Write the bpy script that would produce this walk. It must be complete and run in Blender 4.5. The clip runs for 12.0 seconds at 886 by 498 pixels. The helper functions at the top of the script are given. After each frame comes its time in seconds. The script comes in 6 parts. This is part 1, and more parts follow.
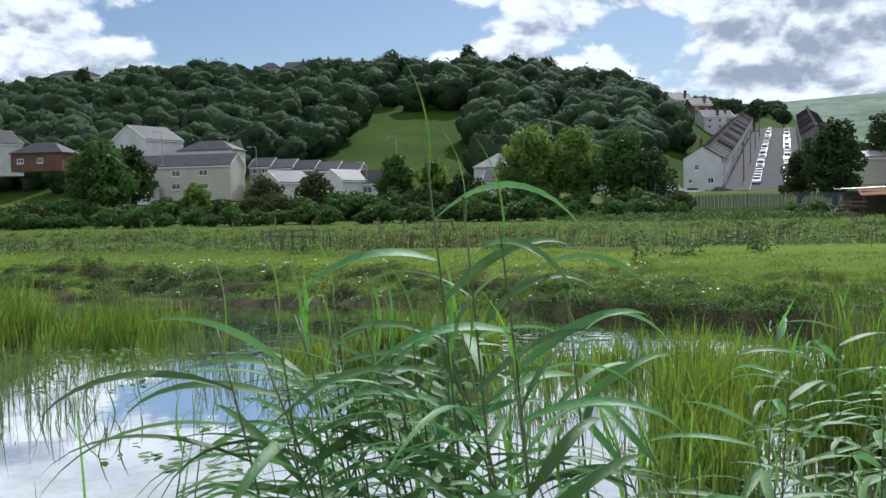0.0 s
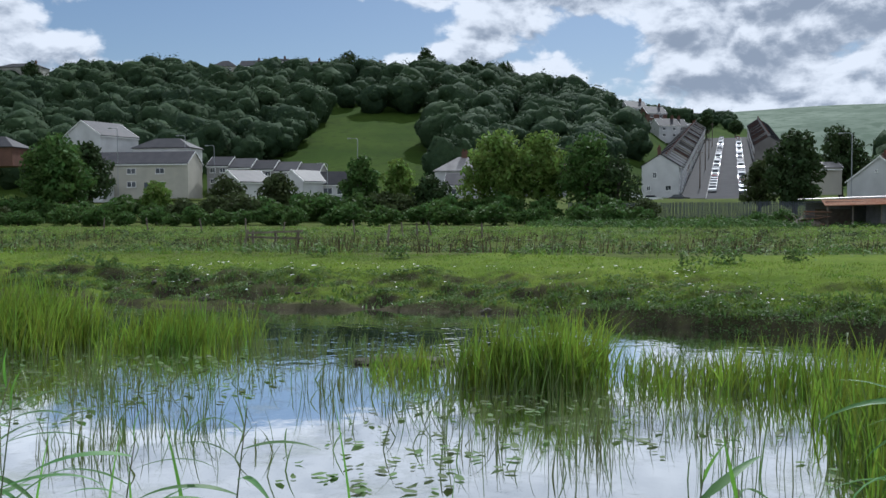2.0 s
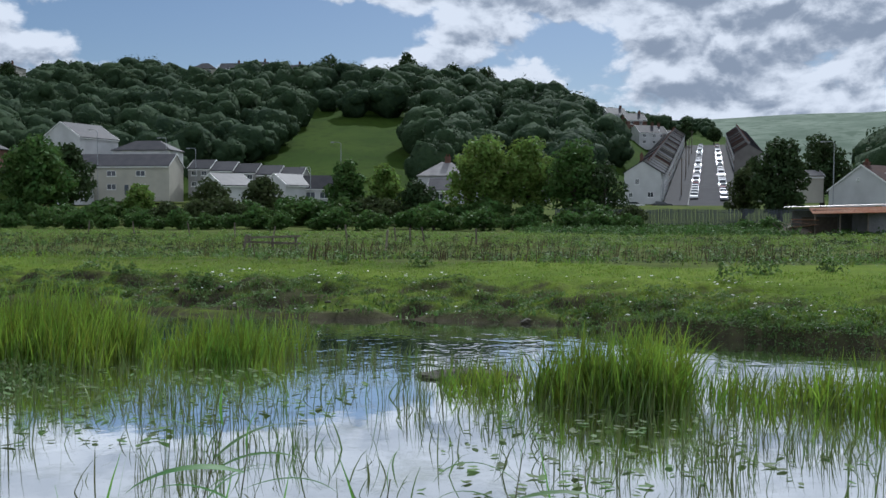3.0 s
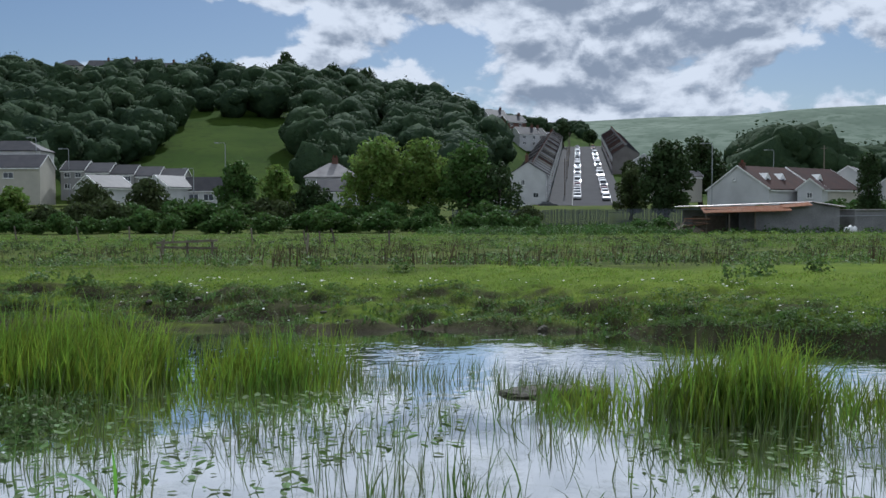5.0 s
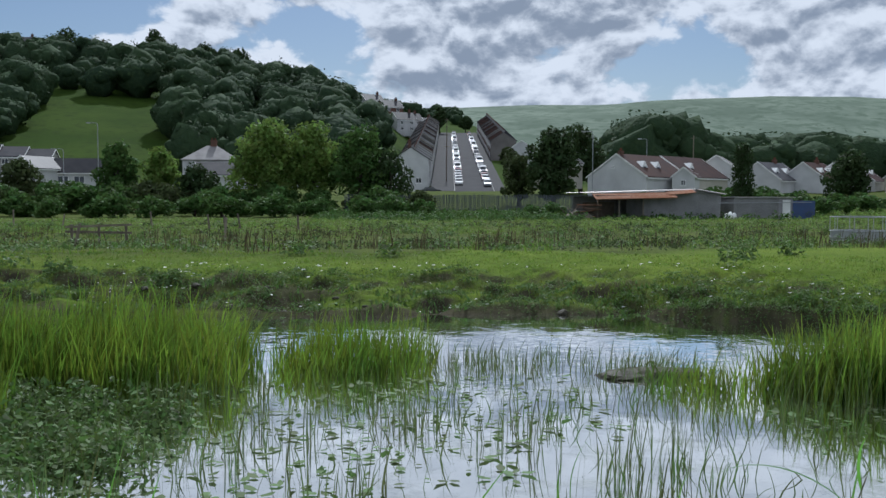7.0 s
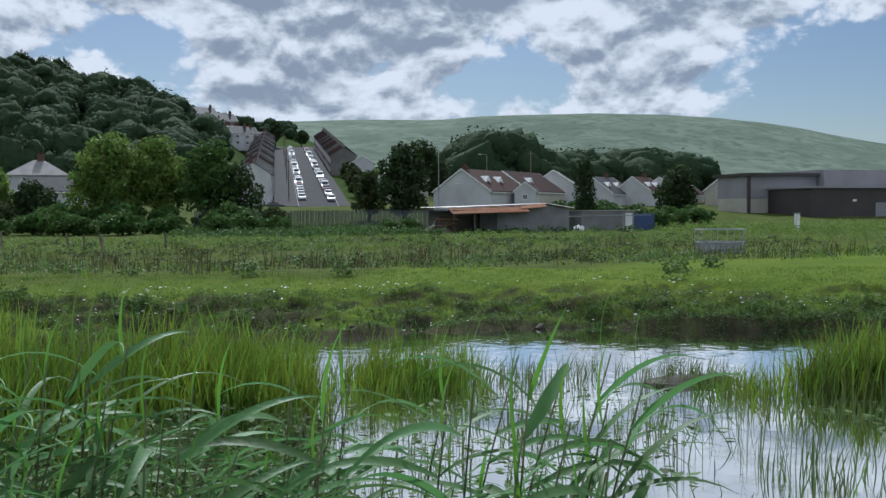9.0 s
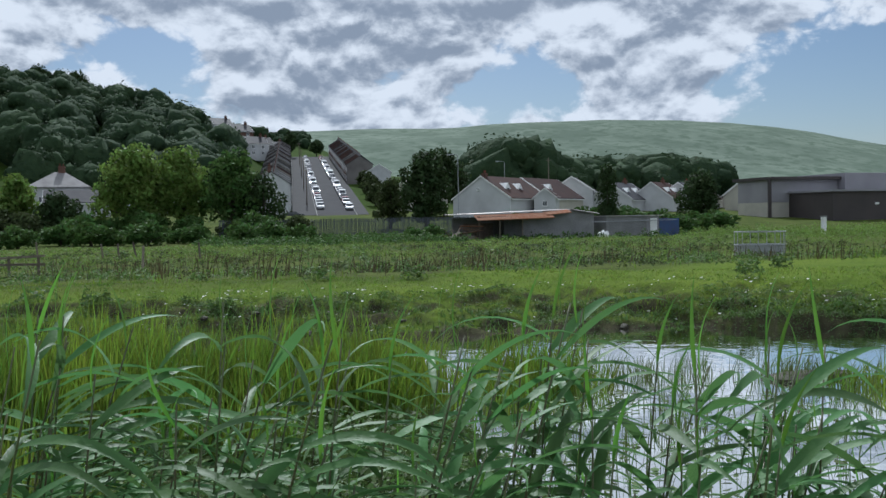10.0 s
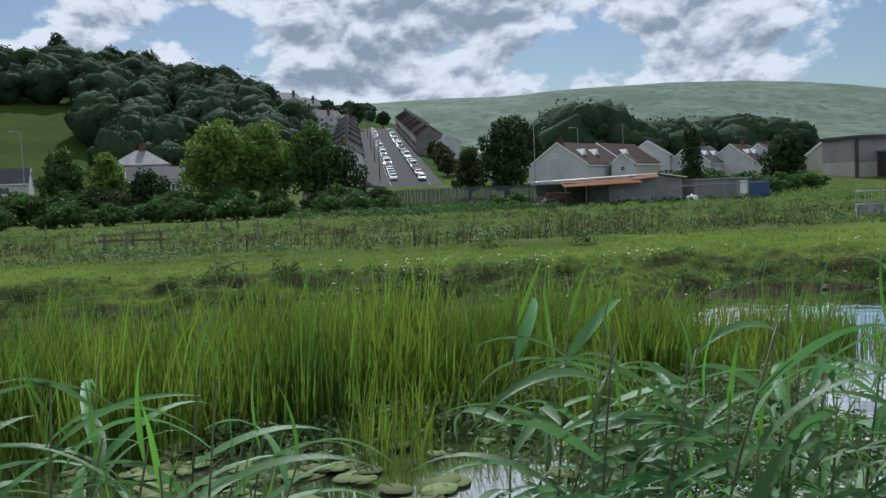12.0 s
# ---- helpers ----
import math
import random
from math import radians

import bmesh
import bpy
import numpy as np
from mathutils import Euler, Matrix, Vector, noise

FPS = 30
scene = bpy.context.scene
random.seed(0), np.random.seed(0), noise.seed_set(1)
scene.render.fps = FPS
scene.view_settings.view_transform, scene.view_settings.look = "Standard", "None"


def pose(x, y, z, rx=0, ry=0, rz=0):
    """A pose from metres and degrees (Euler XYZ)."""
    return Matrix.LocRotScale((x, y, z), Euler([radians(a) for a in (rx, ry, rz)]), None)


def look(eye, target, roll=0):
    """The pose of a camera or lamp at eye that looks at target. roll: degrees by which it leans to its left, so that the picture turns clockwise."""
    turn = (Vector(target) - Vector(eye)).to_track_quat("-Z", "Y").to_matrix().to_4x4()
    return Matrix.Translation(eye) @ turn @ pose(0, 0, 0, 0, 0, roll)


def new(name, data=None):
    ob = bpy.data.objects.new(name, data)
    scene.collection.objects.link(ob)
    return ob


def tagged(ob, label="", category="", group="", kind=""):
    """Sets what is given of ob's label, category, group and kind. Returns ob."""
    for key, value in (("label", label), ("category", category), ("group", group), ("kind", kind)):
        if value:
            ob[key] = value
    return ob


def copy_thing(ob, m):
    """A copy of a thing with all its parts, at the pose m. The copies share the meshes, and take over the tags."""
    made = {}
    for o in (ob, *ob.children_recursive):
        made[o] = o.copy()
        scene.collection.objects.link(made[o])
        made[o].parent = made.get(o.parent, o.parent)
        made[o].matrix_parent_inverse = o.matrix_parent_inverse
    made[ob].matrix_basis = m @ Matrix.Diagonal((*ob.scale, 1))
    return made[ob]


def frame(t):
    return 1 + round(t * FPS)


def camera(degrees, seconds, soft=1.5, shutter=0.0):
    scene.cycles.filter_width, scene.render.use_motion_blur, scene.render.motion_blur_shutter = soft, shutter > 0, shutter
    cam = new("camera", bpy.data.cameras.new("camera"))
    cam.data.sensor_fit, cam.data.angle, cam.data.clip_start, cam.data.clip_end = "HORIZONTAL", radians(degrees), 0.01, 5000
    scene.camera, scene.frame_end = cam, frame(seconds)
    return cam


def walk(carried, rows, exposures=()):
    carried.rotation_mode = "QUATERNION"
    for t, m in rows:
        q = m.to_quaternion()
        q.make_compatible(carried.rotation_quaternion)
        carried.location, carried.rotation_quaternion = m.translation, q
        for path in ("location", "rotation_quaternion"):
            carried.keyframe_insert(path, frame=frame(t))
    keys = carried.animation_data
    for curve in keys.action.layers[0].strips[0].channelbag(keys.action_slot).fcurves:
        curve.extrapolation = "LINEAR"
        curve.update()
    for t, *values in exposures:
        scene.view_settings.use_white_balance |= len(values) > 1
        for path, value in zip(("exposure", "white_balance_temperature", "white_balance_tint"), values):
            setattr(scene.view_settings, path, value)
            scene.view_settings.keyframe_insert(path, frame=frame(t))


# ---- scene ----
cam = camera(50.8, 12.0)
PATH = [
    (0, (0.878, -0.336, 2.278), (0.429, 1.611, 2.183), -1.3),
    (0.5, (0.475, -0.484, 2.316), (0.043, 1.466, 2.218), -0.4),
    (1, (-0.011, -0.442, 2.312), (-0.421, 1.513, 2.213), -0.2),
    (1.5, (-0.573, -0.266, 2.309), (-0.946, 1.697, 2.21), -0.0),
    (2, (-1.18, -0.281, 2.33), (-1.525, 1.687, 2.24), -0.3),
    (2.5, (-1.807, -0.201, 2.382), (-2.131, 1.771, 2.298), -0.1),
    (4.5, (-4.524, 0.517, 2.405), (-4.652, 2.511, 2.334), -0.1),
    (5, (-5.163, 0.726, 2.439), (-5.198, 2.724, 2.361), -0.3),
    (5.5, (-5.788, 0.939, 2.472), (-5.736, 2.937, 2.385), -0.3),
    (6, (-6.551, 0.931, 2.451), (-6.432, 2.925, 2.35), -0.3),
    (6.5, (-7.288, 1.004, 2.394), (-7.112, 2.993, 2.281), 0.0),
    (8.5, (-10.291, 1.033, 2.573), (-9.786, 2.966, 2.486), -0.4),
    (9, (-11.01, 1.095, 2.563), (-10.418, 3.003, 2.482), -0.4),
    (9.5, (-11.647, 1.188, 2.502), (-11.033, 3.09, 2.432), -0.6),
    (10, (-12.355, 1.542, 2.431), (-11.788, 3.459, 2.368), -1.0),
    (10.5, (-13.165, 2.077, 2.427), (-12.696, 4.021, 2.372), -1.4),
    (11, (-13.844, 2.43, 2.424), (-13.452, 4.39, 2.362), -2.0),
    (11.5, (-14.396, 2.54, 2.421), (-14.017, 4.502, 2.336), -2.4),
    (12, (-14.737, 2.425, 2.401), (-14.304, 4.374, 2.277), -2.4),
]
walk(cam, [(t, look(eye, target, roll)) for t, eye, target, roll in PATH],
     [(0, 0.25, 5800, 9), (1.0, 0.15, 5750, 9), (2.5, -0.12, 5650, 10), (4.5, -0.22, 5600, 10), (8.5, -0.18, 5600, 9), (12, -0.16, 5650, 8)])

# ---------------------------------------------------------------- light
SUN_AZ, SUN_EL = radians(8), radians(44)          # azimuth from +y towards +x


def link(tree, a, b):
    tree.links.new(a, b)


def build_world():
    w = bpy.data.worlds.new("sky_world")
    scene.world = w
    w.use_nodes = True
    nt = w.node_tree
    nt.nodes.clear()
    nd = nt.nodes.new

    def val(sock, v):
        if isinstance(v, (int, float)):
            sock.default_value = v
        else:
            nt.links.new(v, sock)

    def op(kind, a, b=0.0, c=0.0):
        n = nd("ShaderNodeMath")
        n.operation = kind
        val(n.inputs[0], a), val(n.inputs[1], b), val(n.inputs[2], c)
        return n.outputs[0]

    def step(a, lo, hi, to0=0.0, to1=1.0):
        n = nd("ShaderNodeMapRange")
        n.interpolation_type = "SMOOTHSTEP"
        val(n.inputs[0], a)
        n.inputs[1].default_value, n.inputs[2].default_value, n.inputs[3].default_value, n.inputs[4].default_value = lo, hi, to0, to1
        return n.outputs[0]

    sky = nd("ShaderNodeTexSky")
    sky.sky_type, sky.sun_disc = "NISHITA", False
    sky.sun_elevation, sky.sun_rotation = SUN_EL, SUN_AZ
    sky.air_density, sky.dust_density, sky.ozone_density = 1.0, 0.6, 2.0
    tc = nd("ShaderNodeTexCoord")
    sep = nd("ShaderNodeSeparateXYZ")
    nt.links.new(tc.outputs["Generated"], sep.inputs[0])
    az = op("ARCTAN2", sep.outputs[0], sep.outputs[1])
    el = op("ARCSINE", sep.outputs[2])

    def gap(a0, e0, sa, se, amount):
        u = op("DIVIDE", op("SUBTRACT", az, a0), sa)
        v = op("DIVIDE", op("SUBTRACT", el, e0), se)
        return op("MULTIPLY", op("EXPONENT", op("MULTIPLY", op("ADD", op("MULTIPLY", u, u), op("MULTIPLY", v, v)), -1.0)), amount)

    gaps = ((-0.36, 0.20, 0.15, 0.055, 0.30), (0.0, 0.172, 0.045, 0.03, 0.17), (0.76, 0.10, 0.16, 0.075, 0.30),
            (0.38, 0.13, 0.05, 0.022, 0.10), (-0.24, 0.175, 0.04, 0.03, 0.08), (0.06, 0.19, 0.15, 0.05, -0.05),
            (0.25, 0.23, 0.3, 0.05, -0.09), (0.58, 0.21, 0.10, 0.045, -0.10))
    hole = 0.0
    for a0, e0, sa, se, am in gaps:
        hole = op("ADD", gap(a0, e0, sa, se, am), hole)
    lift = op("ADD", step(el, 0.205, 0.255, 0.0, 0.36), step(el, 0.16, 0.03, 0.0, 0.04))

    def density(shift):
        comb = nd("ShaderNodeCombineXYZ")
        val(comb.inputs[0], az), val(comb.inputs[1], op("MULTIPLY", op("ADD", el, shift), 1.6)), val(comb.inputs[2], 0.37)

        def noise_tex(scale, detail, rough, off, dist=0.0):
            n = nd("ShaderNodeTexNoise")
            m = nd("ShaderNodeVectorMath")
            m.operation = "ADD"
            nt.links.new(comb.outputs[0], m.inputs[0])
            m.inputs[1].default_value = (off, off * 1.7, off * 0.3)
            nt.links.new(m.outputs[0], n.inputs["Vector"])
            n.inputs["Scale"].default_value, n.inputs["Detail"].default_value = scale, detail
            n.inputs["Roughness"].default_value, n.inputs["Distortion"].default_value = rough, dist
            return n.outputs[0], n.outputs[1]

        _, warp = noise_tex(9.0, 3.0, 0.5, 5.5)
        push = nd("ShaderNodeVectorMath")
        push.operation = "MULTIPLY_ADD"
        nt.links.new(warp, push.inputs[0])
        push.inputs[1].default_value = (0.06, 0.06, 0.0)
        nt.links.new(comb.outputs[0], push.inputs[2])
        vor = nd("ShaderNodeTexVoronoi")
        vor.feature, vor.normalize = "SMOOTH_F1", True
        nt.links.new(push.outputs[0], vor.inputs["Vector"])
        vor.inputs["Scale"].default_value, vor.inputs["Detail"].default_value = 15.0, 5.0
        vor.inputs["Roughness"].default_value, vor.inputs["Lacunarity"].default_value, vor.inputs["Smoothness"].default_value = 0.52, 2.2, 0.4
        big, _ = noise_tex(4.2, 2.0, 0.5, 3.1)
        fine, _ = noise_tex(20.0, 7.0, 0.54, 1.3)
        d = op("ADD", op("MULTIPLY", big, 0.55), op("MULTIPLY", op("SUBTRACT", 1.0, vor.outputs["Distance"]), 0.55))
        d = op("ADD", d, op("MULTIPLY", fine, 0.24))
        return op("ADD", op("SUBTRACT", op("SUBTRACT", d, 0.715), hole), lift)

    d = density(0.0)
    above = density(0.013)
    cover = step(d, -0.015, 0.055)
    body = step(d, 0.02, 0.22)
    relief = op("MULTIPLY", op("SUBTRACT", above, d), 8.5)
    shade = op("ADD", op("MULTIPLY", body, 0.52), relief)
    shade = op("MULTIPLY", shade, step(el, 0.2, 0.26, 1.0, 0.22))
    thick = step(shade, -0.25, 0.85)
    cloud = nd("ShaderNodeMix")
    cloud.data_type = "RGBA"
    nt.links.new(thick, cloud.inputs[0])
    cloud.inputs[6].default_value = (0.86, 0.87, 0.88, 1)
    cloud.inputs[7].default_value = (0.31, 0.35, 0.41, 1)
    skys = nd("ShaderNodeMix")
    skys.data_type, skys.blend_type = "RGBA", "MULTIPLY"
    skys.inputs[0].default_value = 1.0
    nt.links.new(sky.outputs[0], skys.inputs[6])
    skys.inputs[7].default_value = (SKY, SKY, SKY, 1)
    mix = nd("ShaderNodeMix")
    mix.data_type = "RGBA"
    nt.links.new(cover, mix.inputs[0])
    nt.links.new(skys.outputs[2], mix.inputs[6])
    nt.links.new(cloud.outputs[2], mix.inputs[7])
    bg = nd("ShaderNodeBackground")
    nt.links.new(mix.outputs[2], bg.inputs[0])
    bg.inputs[1].default_value = 1.0
    out = nd("ShaderNodeOutputWorld")
    nt.links.new(bg.outputs[0], out.inputs[0])


SKY = 0.066
build_world()
sun_data = bpy.data.lights.new("sun", "SUN")
sun_data.energy, sun_data.angle, sun_data.color = 4.6, radians(0.6), (1.0, 0.96, 0.88)
sun = new("sun", sun_data)
sun.matrix_basis = look((0, 0, 50), (-math.sin(SUN_AZ) * math.cos(SUN_EL), -math.cos(SUN_AZ) * math.cos(SUN_EL), 50 - math.sin(SUN_EL)))


# ---------------------------------------------------------------- materials
def material(name, base, second=None, scale=4.0, rough=0.8, bump=0.3, metal=0.0, fine=None, patch=0.5, translucent=0.0, island=0.0, objrand=0.0, spec=0.4, third=None, bumpdist=0.02):
    """A two-scale procedural surface: patches of base and second, grain in the relief, optional variation by island or object."""
    m = bpy.data.materials.new(name)
    m.use_nodes = True
    nt = m.node_tree
    nt.nodes.clear()
    nd = nt.nodes.new
    out = nd("ShaderNodeOutputMaterial")
    bsdf = nd("ShaderNodeBsdfPrincipled")
    bsdf.inputs["Roughness"].default_value = rough
    bsdf.inputs["Metallic"].default_value = metal
    bsdf.inputs["Specular IOR Level"].default_value = spec
    geo = nd("ShaderNodeNewGeometry")
    tc = nd("ShaderNodeTexCoord")
    coord = tc.outputs["Object"]
    n1 = nd("ShaderNodeTexNoise")
    n1.inputs["Scale"].default_value, n1.inputs["Detail"].default_value = scale, 6
    link(nt, coord, n1.inputs["Vector"])
    n2 = nd("ShaderNodeTexNoise")
    n2.inputs["Scale"].default_value, n2.inputs["Detail"].default_value = fine or scale * 9, 5
    link(nt, coord, n2.inputs["Vector"])
    mix = nd("ShaderNodeMix")
    mix.data_type = "RGBA"
    second = second or tuple(c * 0.7 for c in base)
    mix.inputs[6].default_value, mix.inputs[7].default_value = (*base, 1), (*second, 1)
    ramp = nd("ShaderNodeMapRange")
    ramp.inputs[1].default_value, ramp.inputs[2].default_value = patch - 0.17, patch + 0.17
    link(nt, n1.outputs[0], ramp.inputs[0])
    link(nt, ramp.outputs[0], mix.inputs[0])
    col = mix.outputs[2]
    if third:
        mix3 = nd("ShaderNodeMix")
        mix3.data_type = "RGBA"
        r3 = nd("ShaderNodeMapRange")
        r3.inputs[1].default_value, r3.inputs[2].default_value, r3.inputs[4].default_value = 0.5, 0.68, 0.8
        link(nt, n2.outputs[0], r3.inputs[0])
        link(nt, r3.outputs[0], mix3.inputs[0])
        link(nt, col, mix3.inputs[6])
        mix3.inputs[7].default_value = (*third, 1)
        col = mix3.outputs[2]
    for amount, source in ((island, "island"), (objrand, "object")):
        if amount:
            hsv = nd("ShaderNodeHueSaturation")
            rnd = geo.outputs["Random Per Island"] if source == "island" else nd("ShaderNodeObjectInfo").outputs["Random"]
            mr = nd("ShaderNodeMapRange")
            mr.inputs[3].default_value, mr.inputs[4].default_value = 1 - amount, 1 + amount
            link(nt, rnd, mr.inputs[0])
            link(nt, mr.outputs[0], hsv.inputs["Value"])
            hu = nd("ShaderNodeMapRange")
            hu.inputs[3].default_value, hu.inputs[4].default_value = 0.5 - amount * 0.05, 0.5 + amount * 0.05
            link(nt, rnd, hu.inputs[0])
            link(nt, hu.outputs[0], hsv.inputs["Hue"])
            link(nt, col, hsv.inputs["Color"])
            col = hsv.outputs[0]
    link(nt, col, bsdf.inputs["Base Color"])
    if bump:
        b = nd("ShaderNodeBump")
        b.inputs["Strength"].default_value, b.inputs["Distance"].default_value = bump, bumpdist
        link(nt, n2.outputs[0], b.inputs["Height"])
        link(nt, b.outputs[0], bsdf.inputs["Normal"])
    last = bsdf.outputs[0]
    if translucent:
        tr = nd("ShaderNodeBsdfTranslucent")
        link(nt, col, tr.inputs[0])
        ms = nd("ShaderNodeMixShader")
        ms.inputs[0].default_value = translucent
        link(nt, last, ms.inputs[1])
        link(nt, tr.outputs[0], ms.inputs[2])
        last = ms.outputs[0]
    link(nt, last, out.inputs[0])
    return m


M = {}
M["sedge"] = material("sedge_leaf", (0.075, 0.14, 0.018), (0.17, 0.24, 0.026), 1.1, 0.5, 0, translucent=0.5, island=0.45, spec=0.35)
M["rush"] = material("rush_stem", (0.075, 0.135, 0.03), (0.11, 0.13, 0.04), 2.0, 0.6, 0, translucent=0.3, island=0.4)
M["reed_leaf"] = material("reed_leaf", (0.075, 0.17, 0.055), (0.11, 0.21, 0.065), 6.0, 0.5, 0.15, fine=90, translucent=0.4, island=0.2, objrand=0.3, spec=0.22)
M["reed_young"] = material("reed_leaf_young", (0.10, 0.25, 0.03), (0.14, 0.29, 0.04), 6.0, 0.45, 0.1, fine=90, translucent=0.5, objrand=0.2)
M["reed_stem"] = material("reed_stem", (0.07, 0.10, 0.035), (0.10, 0.085, 0.04), 8.0, 0.5, 0.1, objrand=0.3)
M["reed_plume"] = material("reed_plume", (0.20, 0.17, 0.11), (0.13, 0.10, 0.07), 8.0, 0.9, 0, translucent=0.3)
M["mud"] = material("wet_mud", (0.036, 0.033, 0.022), (0.06, 0.055, 0.036), 4.0, 0.7, 0.5, spec=0.2)
M["pad"] = material("lily_pad", (0.10, 0.16, 0.05), (0.14, 0.15, 0.055), 5.0, 0.75, 0.2, objrand=0.4, third=(0.07, 0.06, 0.03), spec=0.12)
M["weed_low"] = material("marsh_weed", (0.07, 0.125, 0.03), (0.10, 0.16, 0.04), 3.0, 0.7, 0, translucent=0.35, island=0.4)
M["dock"] = material("dock_stalk", (0.06, 0.047, 0.026), (0.08, 0.066, 0.03), 3.0, 0.85, 0, translucent=0.2, island=0.4)
M["litter"] = material("pale_flecks", (0.75, 0.75, 0.72), (0.5, 0.5, 0.46), 6.0, 0.8, 0, island=0.15)
M["bright_tree"] = material("leaf_bright", (0.12, 0.192, 0.045), (0.16, 0.23, 0.05), 0.35, 0.6, 0, translucent=0.45, island=0.35, spec=0.08)
M["mid_tree"] = material("leaf_mid", (0.055, 0.11, 0.03), (0.08, 0.135, 0.034), 0.35, 0.65, 0, translucent=0.35, island=0.35, spec=0.08)
M["dark_tree"] = material("leaf_dark", (0.034, 0.058, 0.022), (0.046, 0.07, 0.026), 0.35, 0.7, 0, translucent=0.25, island=0.35, spec=0.08)
M["olive_tree"] = material("leaf_olive", (0.06, 0.078, 0.03), (0.05, 0.07, 0.026), 0.35, 0.7, 0, translucent=0.3, island=0.35, spec=0.08)
M["wood_far"] = material("leaf_hill", (0.03, 0.054, 0.027), (0.044, 0.074, 0.032), 0.02, 0.8, 0, fine=0.12, translucent=0.2, island=0.16, third=(0.052, 0.066, 0.03), spec=0.08)
# Lumps added inside far crowns; darker than the leaves, as inner shade.
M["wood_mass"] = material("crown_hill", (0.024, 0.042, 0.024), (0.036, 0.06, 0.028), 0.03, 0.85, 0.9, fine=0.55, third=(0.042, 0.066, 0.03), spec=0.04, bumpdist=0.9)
M["bark"] = material("bark", (0.09, 0.075, 0.06), (0.05, 0.042, 0.035), 3.0, 0.9, 0.6)
M["render_white"] = material("white_render", (0.57, 0.57, 0.575), (0.46, 0.46, 0.465), 0.35, 0.85, 0.25, fine=14, spec=0.08)
M["render_cream"] = material("cream_render", (0.48, 0.455, 0.39), (0.40, 0.38, 0.33), 0.35, 0.85, 0.25, fine=14, spec=0.08)
M["render_grey"] = material("grey_render", (0.33, 0.32, 0.31), (0.25, 0.245, 0.24), 0.4, 0.9, 0.25, fine=14, spec=0.08)
M["stone"] = material("terrace_stone", (0.22, 0.205, 0.19), (0.30, 0.285, 0.265), 0.3, 0.9, 0.4, fine=7, objrand=0.35, spec=0.08)
M["brick"] = material("house_brick", (0.16, 0.09, 0.07), (0.12, 0.07, 0.055), 0.6, 0.9, 0.3, fine=12, spec=0.08)
# Slate and brown tile are darkened for the cloud shade over the town.
M["slate"] = material("slate_roof", (0.042, 0.042, 0.048), (0.06, 0.058, 0.062), 0.6, 0.55, 0.4, fine=6, objrand=0.3, spec=0.08)
M["slate_pale"] = material("worn_slate_roof", (0.23, 0.22, 0.215), (0.16, 0.15, 0.15), 0.5, 0.6, 0.4, fine=6, objrand=0.25, spec=0.08)
M["tile_brown"] = material("brown_roof_tile", (0.046, 0.029, 0.027), (0.064, 0.034, 0.028), 0.4, 0.75, 0.5, fine=5, objrand=0.25, spec=0.08)
M["tile_red"] = material("red_ridge_tile", (0.15, 0.055, 0.04), (0.12, 0.05, 0.035), 0.7, 0.8, 0.3, spec=0.08)
M["white_paint"] = material("white_paint", (0.8, 0.8, 0.79), (0.7, 0.7, 0.68), 1.5, 0.5, 0.05)
M["door_paint"] = material("door_paint", (0.10, 0.12, 0.16), (0.08, 0.09, 0.12), 2.0, 0.45, 0.05, objrand=0.6)
M["concrete"] = material("shed_block_wall", (0.24, 0.24, 0.245), (0.17, 0.17, 0.172), 0.7, 0.92, 0.4, fine=9, third=(0.32, 0.31, 0.30), spec=0.08)
M["rust"] = material("rusty_sheet", (0.33, 0.14, 0.075), (0.42, 0.26, 0.18), 0.5, 0.75, 0.3, fine=5, third=(0.24, 0.09, 0.05), spec=0.08)
M["tin"] = material("pale_corrugated_sheet", (0.42, 0.42, 0.42), (0.36, 0.30, 0.27), 0.6, 0.5, 0.2, metal=0.35, fine=7)
M["galv"] = material("galvanised_steel", (0.36, 0.37, 0.39), (0.28, 0.29, 0.31), 2.0, 0.5, 0.15, metal=0.35, fine=20)
M["palisade"] = material("palisade_steel", (0.065, 0.075, 0.095), (0.05, 0.058, 0.075), 0.8, 0.6, 0.1, metal=0.0, objrand=0.15)
M["timber"] = material("weathered_timber", (0.19, 0.16, 0.125), (0.12, 0.10, 0.08), 3.0, 0.9, 0.4, fine=30, objrand=0.3)
M["dark_clad"] = material("dark_brown_cladding", (0.050, 0.042, 0.042), (0.07, 0.058, 0.055), 0.2, 0.7, 0.15, fine=3)
M["grey_clad"] = material("grey_cladding", (0.30, 0.29, 0.31), (0.24, 0.23, 0.25), 0.2, 0.6, 0.1, fine=3)
M["asphalt"] = material("asphalt", (0.038, 0.038, 0.042), (0.048, 0.048, 0.052), 0.3, 0.9, 0.3, fine=8, spec=0.08)
M["paving"] = material("pavement_slab", (0.06, 0.06, 0.062), (0.048, 0.048, 0.05), 0.6, 0.9, 0.3, fine=8, spec=0.08)
M["kerbstone"] = material("kerb_stone", (0.3, 0.295, 0.285), (0.23, 0.225, 0.22), 0.8, 0.9, 0.3, spec=0.08)
M["car_white"] = material("car_paint_white", (0.75, 0.75, 0.75), (0.72, 0.72, 0.72), 1.0, 0.2, 0, spec=0.6)
M["car_silver"] = material("car_paint_silver", (0.45, 0.46, 0.48), (0.42, 0.43, 0.45), 1.0, 0.25, 0, metal=0.6)
M["car_dark"] = material("car_paint_dark", (0.03, 0.035, 0.05), (0.03, 0.03, 0.04), 1.0, 0.2, 0, spec=0.6)
